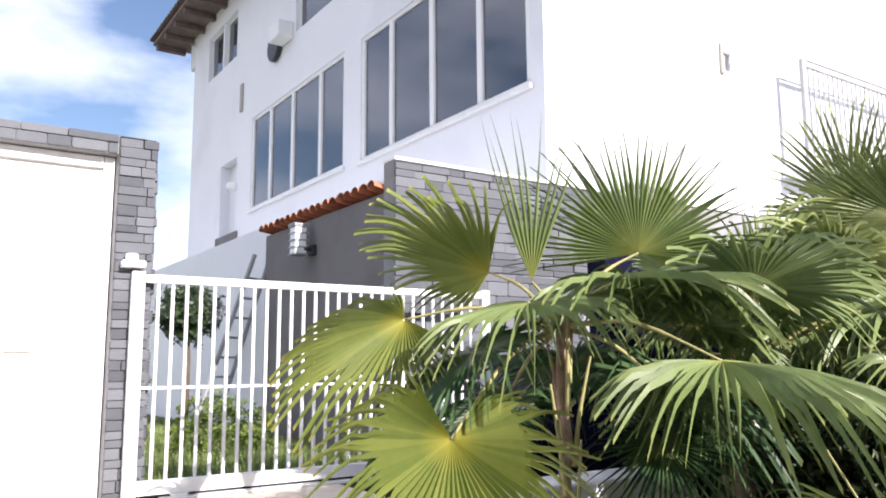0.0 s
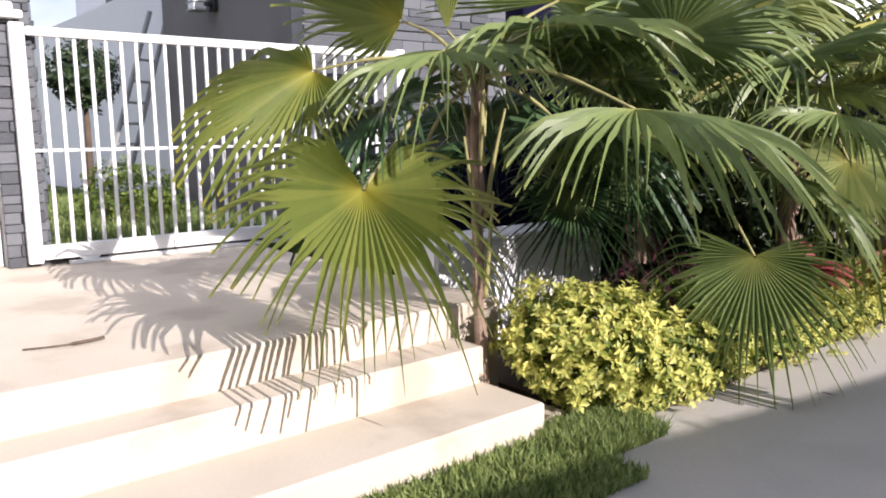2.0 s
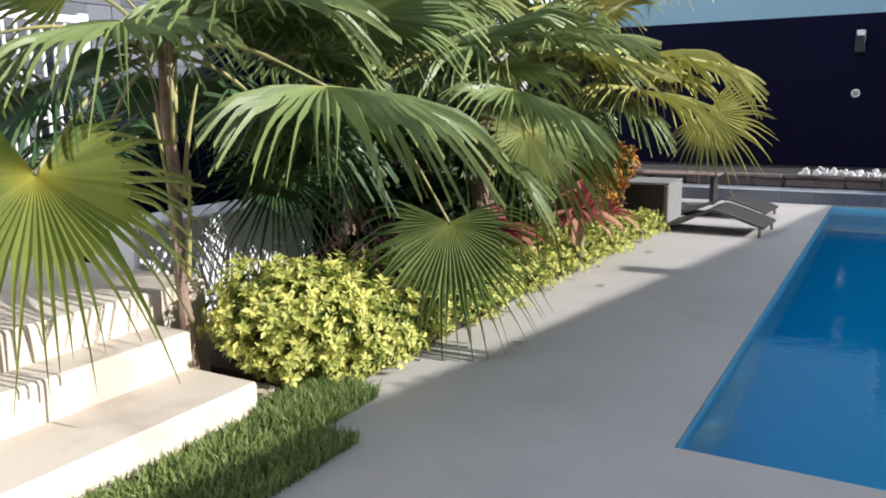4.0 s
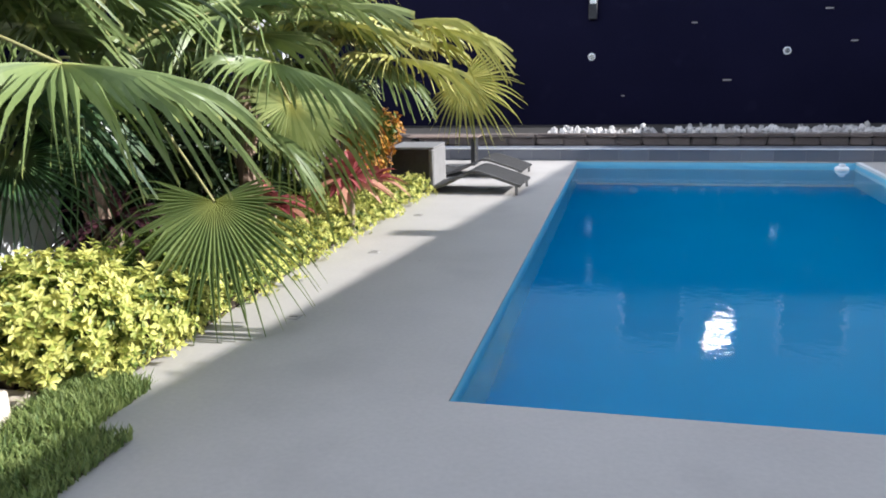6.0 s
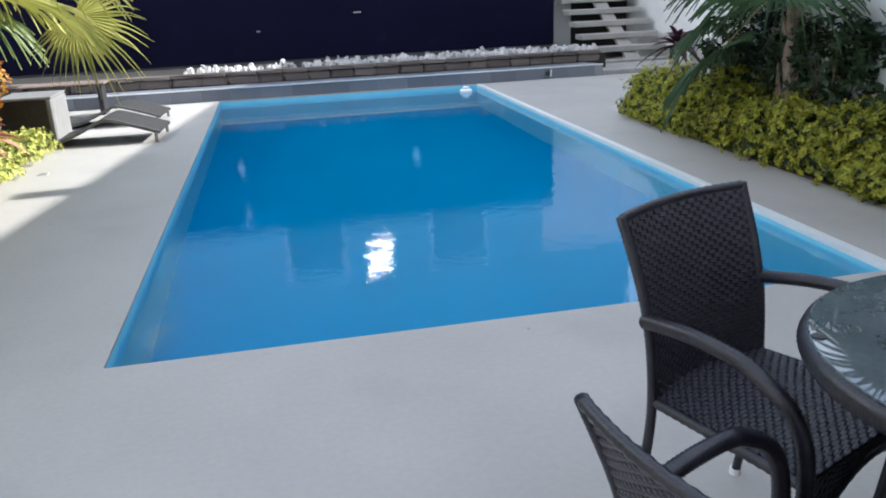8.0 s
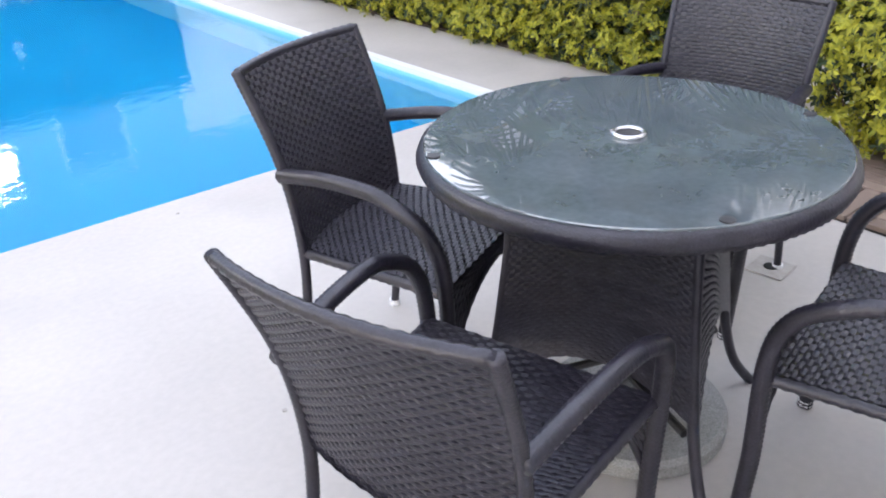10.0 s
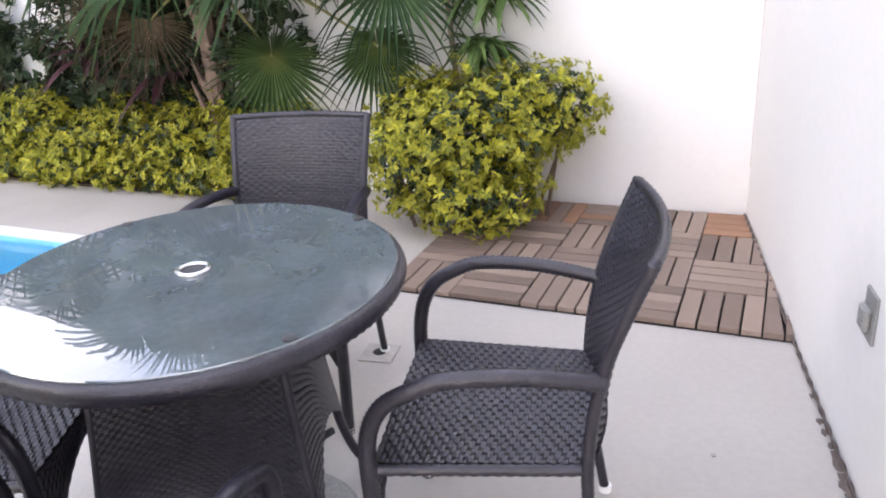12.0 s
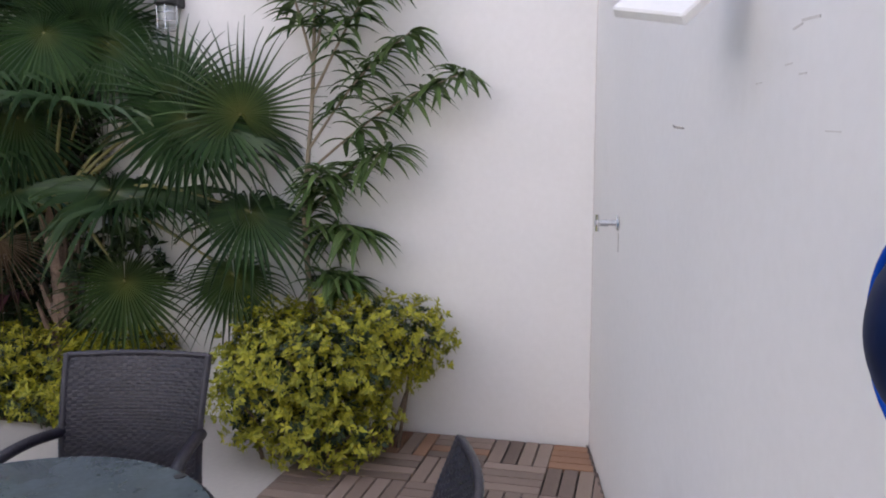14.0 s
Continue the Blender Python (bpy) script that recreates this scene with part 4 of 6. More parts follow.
def holed_wall(x0, x1, z0, z1, y0, y1, holes):
    """A wall along x with rectangular openings right through it."""
    xs = sorted({x0, x1, *[h[0] for h in holes], *[h[1] for h in holes]})
    zs = sorted({z0, z1, *[h[2] for h in holes], *[h[3] for h in holes]})
    nx, nz = len(xs), len(zs)
    full = {(i, j): not any(h[0] < (xs[i] + xs[i + 1]) / 2 < h[1] and h[2] < (zs[j] + zs[j + 1]) / 2 < h[3] for h in holes)
            for i in range(nx - 1) for j in range(nz - 1)}
    b = Build()
    v = [(x, y, z) for y in (y0, y1) for z in zs for x in xs]
    f = []
    at = lambda i, j, k: k * nx * nz + j * nx + i
    for (i, j), solid in full.items():
        if not solid:
            continue
        f += [(at(i, j, 0), at(i + 1, j, 0), at(i + 1, j + 1, 0), at(i, j + 1, 0)), (at(i, j, 1), at(i, j + 1, 1), at(i + 1, j + 1, 1), at(i + 1, j, 1))]
        for di, dj, p, q in ((-1, 0, (0, 0), (0, 1)), (1, 0, (1, 1), (1, 0)), (0, -1, (1, 0), (0, 0)), (0, 1, (0, 1), (1, 1))):
            if not full.get((i + di, j + dj), False):
                f.append((at(i + p[0], j + p[1], 0), at(i + q[0], j + q[1], 0), at(i + q[0], j + q[1], 1), at(i + p[0], j + p[1], 1)))
    b.add(v, f)
    return b


BANKS = ((-11.80, -7.27, 4.90, 7.14, (-10.79, -9.57, -8.36)), (-17.22, -12.44, 4.95, 7.14, (-16.10, -14.88, -13.53)))
SMALL = ((-20.75, -19.55, 9.1, 10.35), (-19.45, -18.45, 9.1, 10.35), (-14.75, -12.9, 8.35, 9.9))
NICHE = (-19.4, -18.2, 3.5, 6.45)
part("wall", holed_wall(-22.1, XC, 3.44, 10.9, YF, YF + 0.3, [q[:4] for q in BANKS] + list(SMALL) + [NICHE]).mesh("wall", M_HOUSE), house)
part("side_wall", Build().box(XC - 0.3, YF + 0.304, 3.44, XC, 20, 10.9).mesh("side_wall", M_HOUSE), house)
# Grey sheet: the dimness of the room is put into its colour
part("back_wall", Build().box(-22.1, YF + 0.9, 3.45, XC - 0.304, YF + 1.0, 10.9).mesh("back_wall", M_GREY), house, "dark grey sheet standing for the dim room behind the windows")
part("grey_plinth", Build().box(-19.6, YF - 0.03, 3.44, -18.0, YF - 0.004, 4.6).mesh("grey_plinth", M_GREY), house)
for x0, x1, z0, z1, ms in BANKS:
    w = part("window", holed_wall(x0, x1, z0, z1, YF + 0.03, YF + 0.11, [(x0 + 0.02, x1 - 0.02, z0 + 0.07, z1 - 0.07)]).mesh("window", M_METAL_W), house)
    edges = [x0, *ms, x1]
    for x in edges:
        part("mullion", Build().box(x - 0.06 if x > x0 else x, YF + 0.02, z0 + 0.072, x + 0.06 if x < x1 else x, YF + 0.12, z1 - 0.072, 0.008).mesh("mullion", M_METAL_W) if x0 < x < x1 else
             Build().box(x if x == x0 else x - 0.09, YF + 0.02, z0 + 0.072, x + 0.09 if x == x0 else x, YF + 0.12, z1 - 0.072, 0.008).mesh("mullion", M_METAL_W), w)
    for xa, xb in zip(edges, edges[1:]):
        part("pane", Build().box(xa + 0.062, YF + 0.06, z0 + 0.07, xb - 0.062, YF + 0.075, z1 - 0.07).mesh("pane", M_PANE), w)
    part("sill", Build().box(x0 - 0.06, YF - 0.06, z0 - 0.075, x1 + 0.06, YF - 0.003, z0 - 0.005, 0.01).mesh("sill", M_METAL_W), w)
for x0, x1, z0, z1 in SMALL:
    w = part("window", holed_wall(x0, x1, z0, z1, YF + 0.1, YF + 0.16, [(x0 + 0.06, x1 - 0.06, z0 + 0.05, z1 - 0.05)]).mesh("window", M_METAL_W), house)
    part("pane", Build().box(x0 + 0.06, YF + 0.12, z0, x1 - 0.06, YF + 0.135, z1).mesh("pane", M_PANE), w)
part("niche_door", Build().box(NICHE[0], YF + 0.24, NICHE[2], NICHE[1], YF + 0.29, NICHE[3]).mesh("niche_door", M_HOUSE), house)
part("eave", Build().box(-23.4, YF - 0.9, 10.9, XC + 0.9, 20.5, 11.02, 0.02).mesh("eave", M_ROOF), house, "brown timber eave boards")
for i in range(18):
    part("rafter", Build().box(-23.25 + i * 0.95, YF - 0.85, 10.72, -23.10 + i * 0.95, YF - 0.003, 10.895, 0.01).mesh("rafter", M_ROOF), house)
me = Build().grid(lambda u, w: (0.11 * math.cos(math.pi * w), -0.45 * u, 0.09 * math.sin(math.pi * w)), 1, 6).mesh("roof_tile", M_ROOF, True)
for i in range(60):
    part("roof_tile", me, house, m=pose(-23.3 + i * 0.24, YF - 0.55, 11.03))
part("corner_pilaster", Build().box(-22.5, YF - 0.02, 10.0, -22.104, YF + 0.3, 10.895, 0.02).mesh("corner_pilaster", M_HOUSE), house)
part("vent", Build().box(-18.0, YF - 0.05, 7.5, -17.85, YF - 0.003, 8.2, 0.01).mesh("vent", M_RUST), house)
part("ac_fan", Build().disc(0, 0, 0, 0.12, 0.32, 20, 0.02).mesh("ac_fan", M_METAL_D), house, m=pose(-15.75, YF - 0.003, 8.35, 90, 0, 0))
part("ac_box", Build().box(-15.4, YF - 0.35, 8.25, -14.85, YF - 0.003, 8.62, 0.02).mesh("ac_box", M_METAL_W), house)
lmp = thing("house_wall_lamp", "twin grey wall lamp on the sunlit house wall", "wall lamp", at=(XC, 9.55, 5.93))
part("stem", Build().box(0.003, -0.04, -0.28, 0.05, 0.04, 0.2, 0.01).mesh("stem", M_RUST), lmp)
part("shade", Build().disc(0.12, 0.16, -0.12, 0.12, 0.09, 14, 0.01).mesh("shade", M_METAL_W), lmp)
part("arm", Build().tube([(0.03, 0, 0.05), (0.12, 0.14, 0.0)], 0.03, 8).mesh("arm", M_RUST), lmp)
nl = thing("niche_lamp", "small round lamp in the house door niche", "wall lamp", at=(-18.3, YF + 0.02, 5.75))
part("bowl", Build().disc(0, -0.08, -0.12, 0.06, 0.14, 16, 0.03).mesh("bowl", M_METAL_W), nl)

# balcony slab and railing by the house's sunlit side
bal = structure("floor_balcony", Build().box(XC + 0.004, 10.9, 4.25, -6.45, 16, 4.45, 0.01).mesh("floor_balcony", M_HOUSE), "white balcony slab on the house's side", "balcony")
rail = thing("balcony_railing", "white steel railing with thin upright bars", "railing")
RX = -6.6
part("post", Build().box(RX - 0.035, 10.96, 4.45, RX + 0.035, 11.06, 6.07, 0.006).mesh("post", M_ALU), rail)
part("top_rail", Build().box(RX - 0.025, 11.065, 5.95, RX + 0.025, 15.8, 6.02, 0.006).mesh("top_rail", M_ALU), rail)
part("hand_rail", Build().box(RX - 0.02, 11.065, 6.06, RX + 0.02, 15.8, 6.09, 0.004).mesh("hand_rail", M_ALU), rail)
part("bottom_rail", Build().box(RX - 0.02, 11.065, 4.52, RX + 0.02, 15.8, 4.57, 0.004).mesh("bottom_rail", M_ALU), rail)
me = Build().box(-0.011, -0.011, 4.57, 0.011, 0.011, 5.95).mesh("bar", M_ALU)
for i in range(34):
    part("bar", me, rail, m=pose(RX, 11.16 + i * 0.137, 0))

# garden behind the gate
lad = thing("ladder", "aluminium ladder leaning against the house plinth", "ladder", at=(-10.6, 3.15, 0.56), rz=-58)
for s in (-1, 1):
    part("side_rail", Build().tube([(s * 0.22, 0, 0), (s * 0.16, 0.9, 2.3)], 0.03, 6).mesh("side_rail", M_ALU), lad)
for i in range(8):
    k = 0.1 + i * 0.11
    part("rung", Build().tube([(-0.22 + 0.06 * k, 0.9 * k, 2.3 * k), (0.22 - 0.06 * k, 0.9 * k, 2.3 * k)], 0.018, 6).mesh("rung", M_ALU), lad)
gl = thing("garden_light", "short post light on the lawn", "garden light", at=(-11.4, 2.05, 0.56))
part("post", Build().tube([(0, 0, 0), (0, 0, 0.85)], 0.02, 8).mesh("post", M_METAL_D), gl)
part("head", Build().box(-0.07, -0.07, 0.85, 0.07, 0.07, 1.0, 0.02).mesh("head", M_PLASTIC), gl)
structure("wall_west", Build().box(-24.4, -4.0, 0.5, -24.2, 6.0, 2.6).mesh("wall_west", M_HOUSE), "white boundary wall beyond the lawn", "wall")

# ---- table and chairs ----


def make_table(at):
    o = thing("round_table", "round wicker garden table with a smoked glass top", "table", at=at, rz=26.4)
    R, H = 0.422, 0.742
    part("rim", Build().tube([((R - 0.02) * math.cos(a * math.pi / 120), (R - 0.02) * math.sin(a * math.pi / 120), H - 0.022) for a in range(241)], 0.024, 8, False, 0.05).mesh("rim", M_WICKER, True), o, "wound wicker rim")
    top = part("tabletop", Build().disc(0, 0, H - 0.006, H + 0.004, R - 0.012, 72, 0.002).mesh("tabletop", M_TABLETOP), o, "smoked glass plate dusty with use")
    part("under_top", Build().disc(0, 0, H - 0.05, H - 0.01, R - 0.03, 48).mesh("under_top", M_WICKER), o)
    ring = Build()
    for r0, r1, z0, z1 in ((0.024, 0.036, H + 0.004, H + 0.010),):
        ring.grid(lambda u, w: ((r0 + (r1 - r0) * (0.5 - 0.5 * math.cos(2 * math.pi * u))) * math.cos(w * 2 * math.pi), (r0 + (r1 - r0) * (0.5 - 0.5 * math.cos(2 * math.pi * u))) * math.sin(w * 2 * math.pi), z0 + (z1 - z0) * math.sin(math.pi * u)), 6, 32)
    part("ring", ring.tube([(0.03 * math.cos(a * math.pi / 16), 0.03 * math.sin(a * math.pi / 16), H + 0.007) for a in range(33)], 0.006, 8, False).mesh("ring", M_CHROME, True), o, "steel parasol ring")
    part("hole", Build().disc(0, 0, H + 0.0035, H + 0.0055, 0.025, 20).mesh("hole", M_METAL_D), o)
    for k in range(4):
        a = k * math.pi / 2 + radians(36)
        part("pad", Build().disc(0.395 * math.cos(a), 0.395 * math.sin(a), H + 0.0035, H + 0.0065, 0.013, 14).mesh("pad", M_METAL_D), o)

    def half_width(z):
        t = z / 0.69
        return 0.172 + 0.075 * max(0.0, 1 - t) ** 1.5

    for k in range(4):
        def fn(u, v):
            x = (u - 0.5) * 2
            z = 0.69 - v * (0.69 - (0.245 + 0.095 * (1 - x * x)))
            h = half_width(z)
            return (x * h, -h - 0.012, z)
        b = Build().weave(fn, 0.40, 0.45, 0.0095, 0.012, 0.0012, 0.008)
        part("panel", b.mesh("panel", M_WICKER), o, m=pose(0, 0, 0, 0, 0, 90 * k))
        s = [(half_width(z) + 0.005, -half_width(z) - 0.005, z) for z in (0.69, 0.55, 0.4, 0.28, 0.2)] + [(0.25, -0.25, 0.09), (0.298, -0.298, 0.0)]
        part("leg", Build().tube(smooth_line(s, 5), 0.0125, 8).mesh("leg", M_WICKER, True), o, m=pose(0, 0, 0, 0, 0, 90 * k))
    part("shelf_rail", Build().tube([(-0.2, -0.2, 0.2), (0.2, 0.2, 0.2)], 0.01, 8).tube([(-0.2, 0.2, 0.2), (0.2, -0.2, 0.2)], 0.01, 8).mesh("shelf_rail", M_METAL_D), o)
    return o


make_table((1.272, 1.02, 0))
base = thing("parasol_base", "round grey granite parasol base under the table", "parasol base", at=(1.33, 1.0, 0.001))
part("slab", Build().disc(0, 0, 0.0, 0.055, 0.225, 48, 0.012).mesh("slab", M_GRANITE), base)
part("tube", Build().tube([(0, 0, 0.055), (0, 0, 0.3)], 0.024, 14).mesh("tube", M_CHROME), base)


def make_chair():
    o = thing("wicker_chair", "dark brown woven wicker garden armchair at the glass table", "chair", "chairs round the table")
    SZ, AZ = 0.420, 0.628

    def back_y(z):
        t = (z - SZ) / 0.424
        return -0.195 - 0.02 * t - 0.085 * t * t

    def back_w(z):
        return 0.204 + 0.024 * (z - SZ) / 0.424

    def back(u, v):
        x = (u - 0.5) * 2
        z = SZ - 0.01 + v * 0.436
        return (x * back_w(z), back_y(z) - 0.035 * (1 - x * x), z)
    part("backrest", Build().weave(back, 0.47, 0.435, 0.0105, 0.017, 0.0019, 0.012).mesh("backrest", M_WICKER), o, "woven wicker back")
    part("top_rail", Build().tube([back(u / 36, 1.0) for u in range(37)], 0.0112, 8, True, 0.09).mesh("top_rail", M_WICKER, True), o)
    for s in (-1, 1):
        pts = smooth_line([(s * 0.225, -0.245, 0.0), (s * 0.220, -0.215, 0.2), (s * 0.214, -0.20, SZ), (s * 0.217, back_y(0.64), 0.64), (s * 0.228, back_y(0.852), 0.852)], 6)
        part("back_post", Build().tube(pts, 0.0122, 8, True, 0.07, 0.007).mesh("back_post", M_WICKER, True), o)
        arm = smooth_line([(s * 0.220, back_y(AZ) - 0.005, AZ - 0.015), (s * 0.242, -0.09, AZ + 0.005), (s * 0.258, 0.04, AZ + 0.004), (s * 0.264, 0.105, AZ - 0.016), (s * 0.262, 0.175, AZ - 0.066), (s * 0.256, 0.208, AZ - 0.17), (s * 0.248, 0.208, 0.22), (s * 0.243, 0.218, 0.0)], 8)
        part("arm", Build().tube(arm, 0.0175, 8, True, 0.07, 0.006).mesh("arm", M_WICKER, True), o)

        def side(u):
            return (s * (0.209 + 0.036 * u), -0.205 + u * 0.41, SZ - 0.008)
        part("side_rail", Build().tube([side(k / 36) for k in range(37)], 0.0125, 8, True, 0.08).mesh("side_rail", M_WICKER, True), o)
        for x, y in ((0.225, -0.245), (0.243, 0.218)):
            part("foot", Build().disc(s * x, y, -0.001, 0.018, 0.0165, 12).mesh("foot", M_PLASTIC), o, "pale plastic foot cap")
    part("seat", Build().weave(lambda u, v: ((u - 0.5) * 2 * (0.208 + 0.034 * v), -0.205 + v * 0.41 - 0.036 * (1 - v) * (1 - (2 * u - 1) ** 2), SZ - 0.012 * math.sin(math.pi * u) * math.sin(math.pi * v)), 0.47, 0.41, 0.0105, 0.0165, 0.0018, 0.012).mesh("seat", M_WICKER), o)

    def apron(u, v):
        x = (u - 0.5) * 2
        zb = 0.23 + 0.165 * max(0.0, 1 - x * x) ** 0.7
        return (x * 0.238, 0.212 - 0.008 * v, zb + v * (SZ - zb))
    part("front_apron", Build().weave(apron, 0.48, 0.12, 0.0105, 0.0165, 0.0018, 0.008).mesh("front_apron", M_WICKER), o)
    part("apron_rail", Build().tube([apron(k / 36, 0) for k in range(37)], 0.010, 8, True, 0.08).mesh("apron_rail", M_WICKER, True), o)
    return o


def chair_at(top_mid, facing):
    f = Vector((*facing, 0)).normalized()
    c = Vector((*top_mid, 0)) + f * 0.30
    return pose(c.x, c.y, 0, 0, 0, math.degrees(math.atan2(-f.x, f.y)))


chair = make_chair()
CHAIRS = (((0.968, 1.778), (0.40, -0.915)), ((0.472, 0.808), (0.955, 0.297)), ((1.568, 0.186), (-0.23, 0.973)), ((2.245, 1.388), (-0.98, -0.20)))
chair.matrix_basis = chair_at(*CHAIRS[0])
for c, h in zip(CHAIRS[1:], (0.942, 0.975, 0.968)):
    copy_thing(chair, chair_at(*c) @ Matrix.Diagonal((1, 1, h, 1)))

# ---- sun loungers ----


def make_lounger():
    o = thing("sun_lounger", "wave-shaped pool lounger with a taupe sling and grey frame", "sun lounger", "loungers by the pool")
    line = smooth_line([(-1.25, 0, 0.34), (-0.95, 0, 0.15), (-0.62, 0, 0.055), (-0.32, 0, 0.13), (-0.06, 0, 0.262), (0.05, 0, 0.275), (0.28, 0, 0.205), (0.54, 0, 0.115)], 6)
    n = len(line) - 1
    for s in (-0.30, 0.30):
        part("side_rail", Build().grid(lambda u, v: (line[round(u * n)].x, s + 0.016 * (v in (0.25, 0.5)) - 0.008, line[round(u * n)].z + (0.008 if v in (0.0, 0.25, 1.0) else -0.026)), n, 4).mesh("side_rail", M_LOUNGE_D), o, "grey lounger side rail")
        for xa, za, xb in ((0.50, 0.11, 0.50), (-0.62, 0.045, -0.62), (-1.2, 0.30, -1.15)):
            part("leg", Build().tube([(xa, s, za), (xb, s, 0.0)], 0.018, 6).mesh("leg", M_LOUNGE_D), o)
    b = Build()
    b.grid(lambda u, v: (line[round(u * n)].x, -0.285 + 0.57 * v, line[round(u * n)].z + 0.004), n, 4)
    b.grid(lambda u, v: (line[round(u * n)].x, 0.285 - 0.57 * v, line[round(u * n)].z - 0.016), n, 4)
    part("sling", b.mesh("sling", M_LOUNGE, True), o, "taupe mesh sling")
    for x, z in ((0.01, 0.28), (0.5, 0.13), (-0.62, 0.05)):
        part("cross_bar", Build().tube([(x, -0.30, z - 0.028), (x, 0.30, z - 0.028)], 0.014, 8).mesh("cross_bar", M_LOUNGE_D), o)
    return o


lounger = make_lounger()
lounger.matrix_basis = pose(-1.66, 8.55, 0, 0, 0, -3) @ Matrix.Diagonal((0.94, 1, 0.90, 1))
copy_thing(lounger, pose(-1.76, 9.72, 0, 0, 0, -4) @ Matrix.Diagonal((0.94, 1, 0.92, 1)))
pod = thing("pool_armchair", "white curved shell armchair with a dark seat by the loungers", "armchair", at=(-2.37, 8.72, 0), rz=0)
prof = smooth_line([(-0.42, 0, 0.52), (-0.36, 0, 0.30), (-0.22, 0, 0.10), (0.02, 0, 0.03), (0.16, 0, 0.03)], 6)
for y in (-0.30, 0.30):
    b = Build()
    k = len(prof)
    pts = [(p.x, y, p.z) for p in prof] + [(p.x, y, 0.0) for p in reversed(prof)]
    low = [(p[0], p[1] + 0.03, p[2]) for p in pts]
    for q in (pts, low):
        b.add(q, [(i, i + 1, 2 * k - 2 - i, 2 * k - 1 - i) for i in range(k - 1)])
    part("side_shell", b.mesh("side_shell", M_LOUNGE_G), pod, "pale curved side shell")
b = Build().grid(lambda u, v: (prof[round(u * (len(prof) - 1))].x + 0.01, -0.27 + 0.57 * v, prof[round(u * (len(prof) - 1))].z + 0.02), len(prof) - 1, 2)
part("seat", b.mesh("seat", M_WICKER, True), pod, "dark seat")
b = Build()
pts = [(p.x, -0.262, p.z + 0.02) for p in prof] + [(p.x, -0.262, 0.46) for p in reversed(prof)]
b.add(pts, [(i, i + 1, 2 * k - 2 - i, 2 * k - 1 - i) for i in range(3, k - 1)])
part("inner_panel", b.mesh("inner_panel", M_WICKER), pod, "dark inner side panel")
part("back_panel", Build().box(0.15, -0.28, 0.03, 0.21, 0.30, 0.46, 0.015).box(-0.30, -0.275, 0.462, 0.21, 0.295, 0.485, 0.006).mesh("back_panel", M_LOUNGE_G), pod, "grey upright panel and top")
tbl = thing("side_table", "low dark slatted side table by the loungers", "side table", at=(-2.55, 10.62, 0))
part("top", Build().box(-0.5, -0.16, 0.375, 0.5, 0.16, 0.40, 0.01).mesh("top", M_WOOD), tbl)
for x in (-0.42, 0.42):
    part("leg", Build().box(x - 0.03, -0.12, 0, x + 0.03, 0.12, 0.36, 0.006).mesh("leg", M_METAL_D), tbl)

# ---- plants ----
UP = Vector((0, 0, 1))


def frond_mesh(hub, crown, R, rng, mat, spread=165, n=54, droop=0.55, tilt=0.0, cup=0.10, fold=0.022, split=0.46, axis=None, side=None, back=0.16):
    """A fan leaf: pleated segments joined near the hub, free and drooping at the tips; and its stalk."""
    hub, crown = Vector(hub), Vector(crown)
    ax = Vector(axis).normalized() if axis else (hub - crown).normalized()
    if side:
        side = Vector(side).normalized()
        ax = (ax - side * ax.dot(side)).normalized()
    else:
        side = ax.cross(UP)
        side = side.normalized() if side.length > 0.05 else Vector((0, 1, 0))
    ax = (Matrix.Rotation(tilt, 3, side) @ ax).normalized()
    nrm = side.cross(ax).normalized()
    b = Build()
    sp = radians(spread)
    st = [0.015, 0.14, 0.30, 0.44, split, 0.70, 0.80, 0.90, 1.0]
    twist, wob, ph = rng.uniform(-0.12, 0.12), rng.uniform(0.02, 0.05), rng.uniform(0, 6.28)

    def at(th, s):
        """A point of the whole blade's smooth surface."""
        L = R * (1 - back + back * math.cos(th * 0.9))
        d = ax * math.cos(th) + side * math.sin(th)
        h = cup * R * s * s * (0.4 + 0.6 * abs(math.sin(th))) + twist * s * L * math.sin(th) + wob * R * s * math.sin(3 * th + ph)
        return hub + d * (s * L) + nrm * h - UP * (droop * 0.25 * L * s * s)

    along = []
    for i in range(n):
        th, d = -sp + (i + 0.5) * 2 * sp / n, sp / n
        stretch, dr, bend = rng.uniform(0.84, 1.02), droop * rng.uniform(0.6, 1.7), rng.uniform(0.50, 0.78)
        skew, cut = rng.uniform(-0.075, 0.075), split * rng.uniform(0.90, 1.06)
        k0 = len(b.v)
        for s in st:
            s = cut if s == split else s
            along += [s] * 3
            free = max(0.0, (s - cut) / (1 - cut))
            se = s if s <= cut else cut + (s - cut) * stretch
            half = d if s <= cut else math.atan(math.tan(d) * cut * (0.90 - 0.24 * min(1.0, free * 5)) * (1 - 0.97 * free ** 1.15) / se)
            f = nrm * (fold * R * min(1, s * 1.8) * (1 - 0.45 * free))
            g = UP * (dr * R * 1.25 * max(0.0, se - bend) ** 1.4)
            c = th + skew * free
            b.v += [at(c - half, se) - f - g, at(c, se) + f - g, at(c + half, se) - f - g]
        for j in range(len(st) - 1):
            a = k0 + j * 3
            b.f += [(a, a + 1, a + 4, a + 3), (a + 1, a + 2, a + 5, a + 4)]
    mid = hub.lerp(crown, 0.5) + UP * 0.10 * (hub - crown).length
    me = b.mesh("frond", mat, False)
    me.attributes.new("along", "FLOAT", "POINT").data.foreach_set("value", along)
    return me, Build().tube(smooth_line([crown, mid, hub], 7), [0.014] * 5 + [0.010] * 5 + [0.007] * 5, 6).mesh("stalk", M_PETIOLE, True)


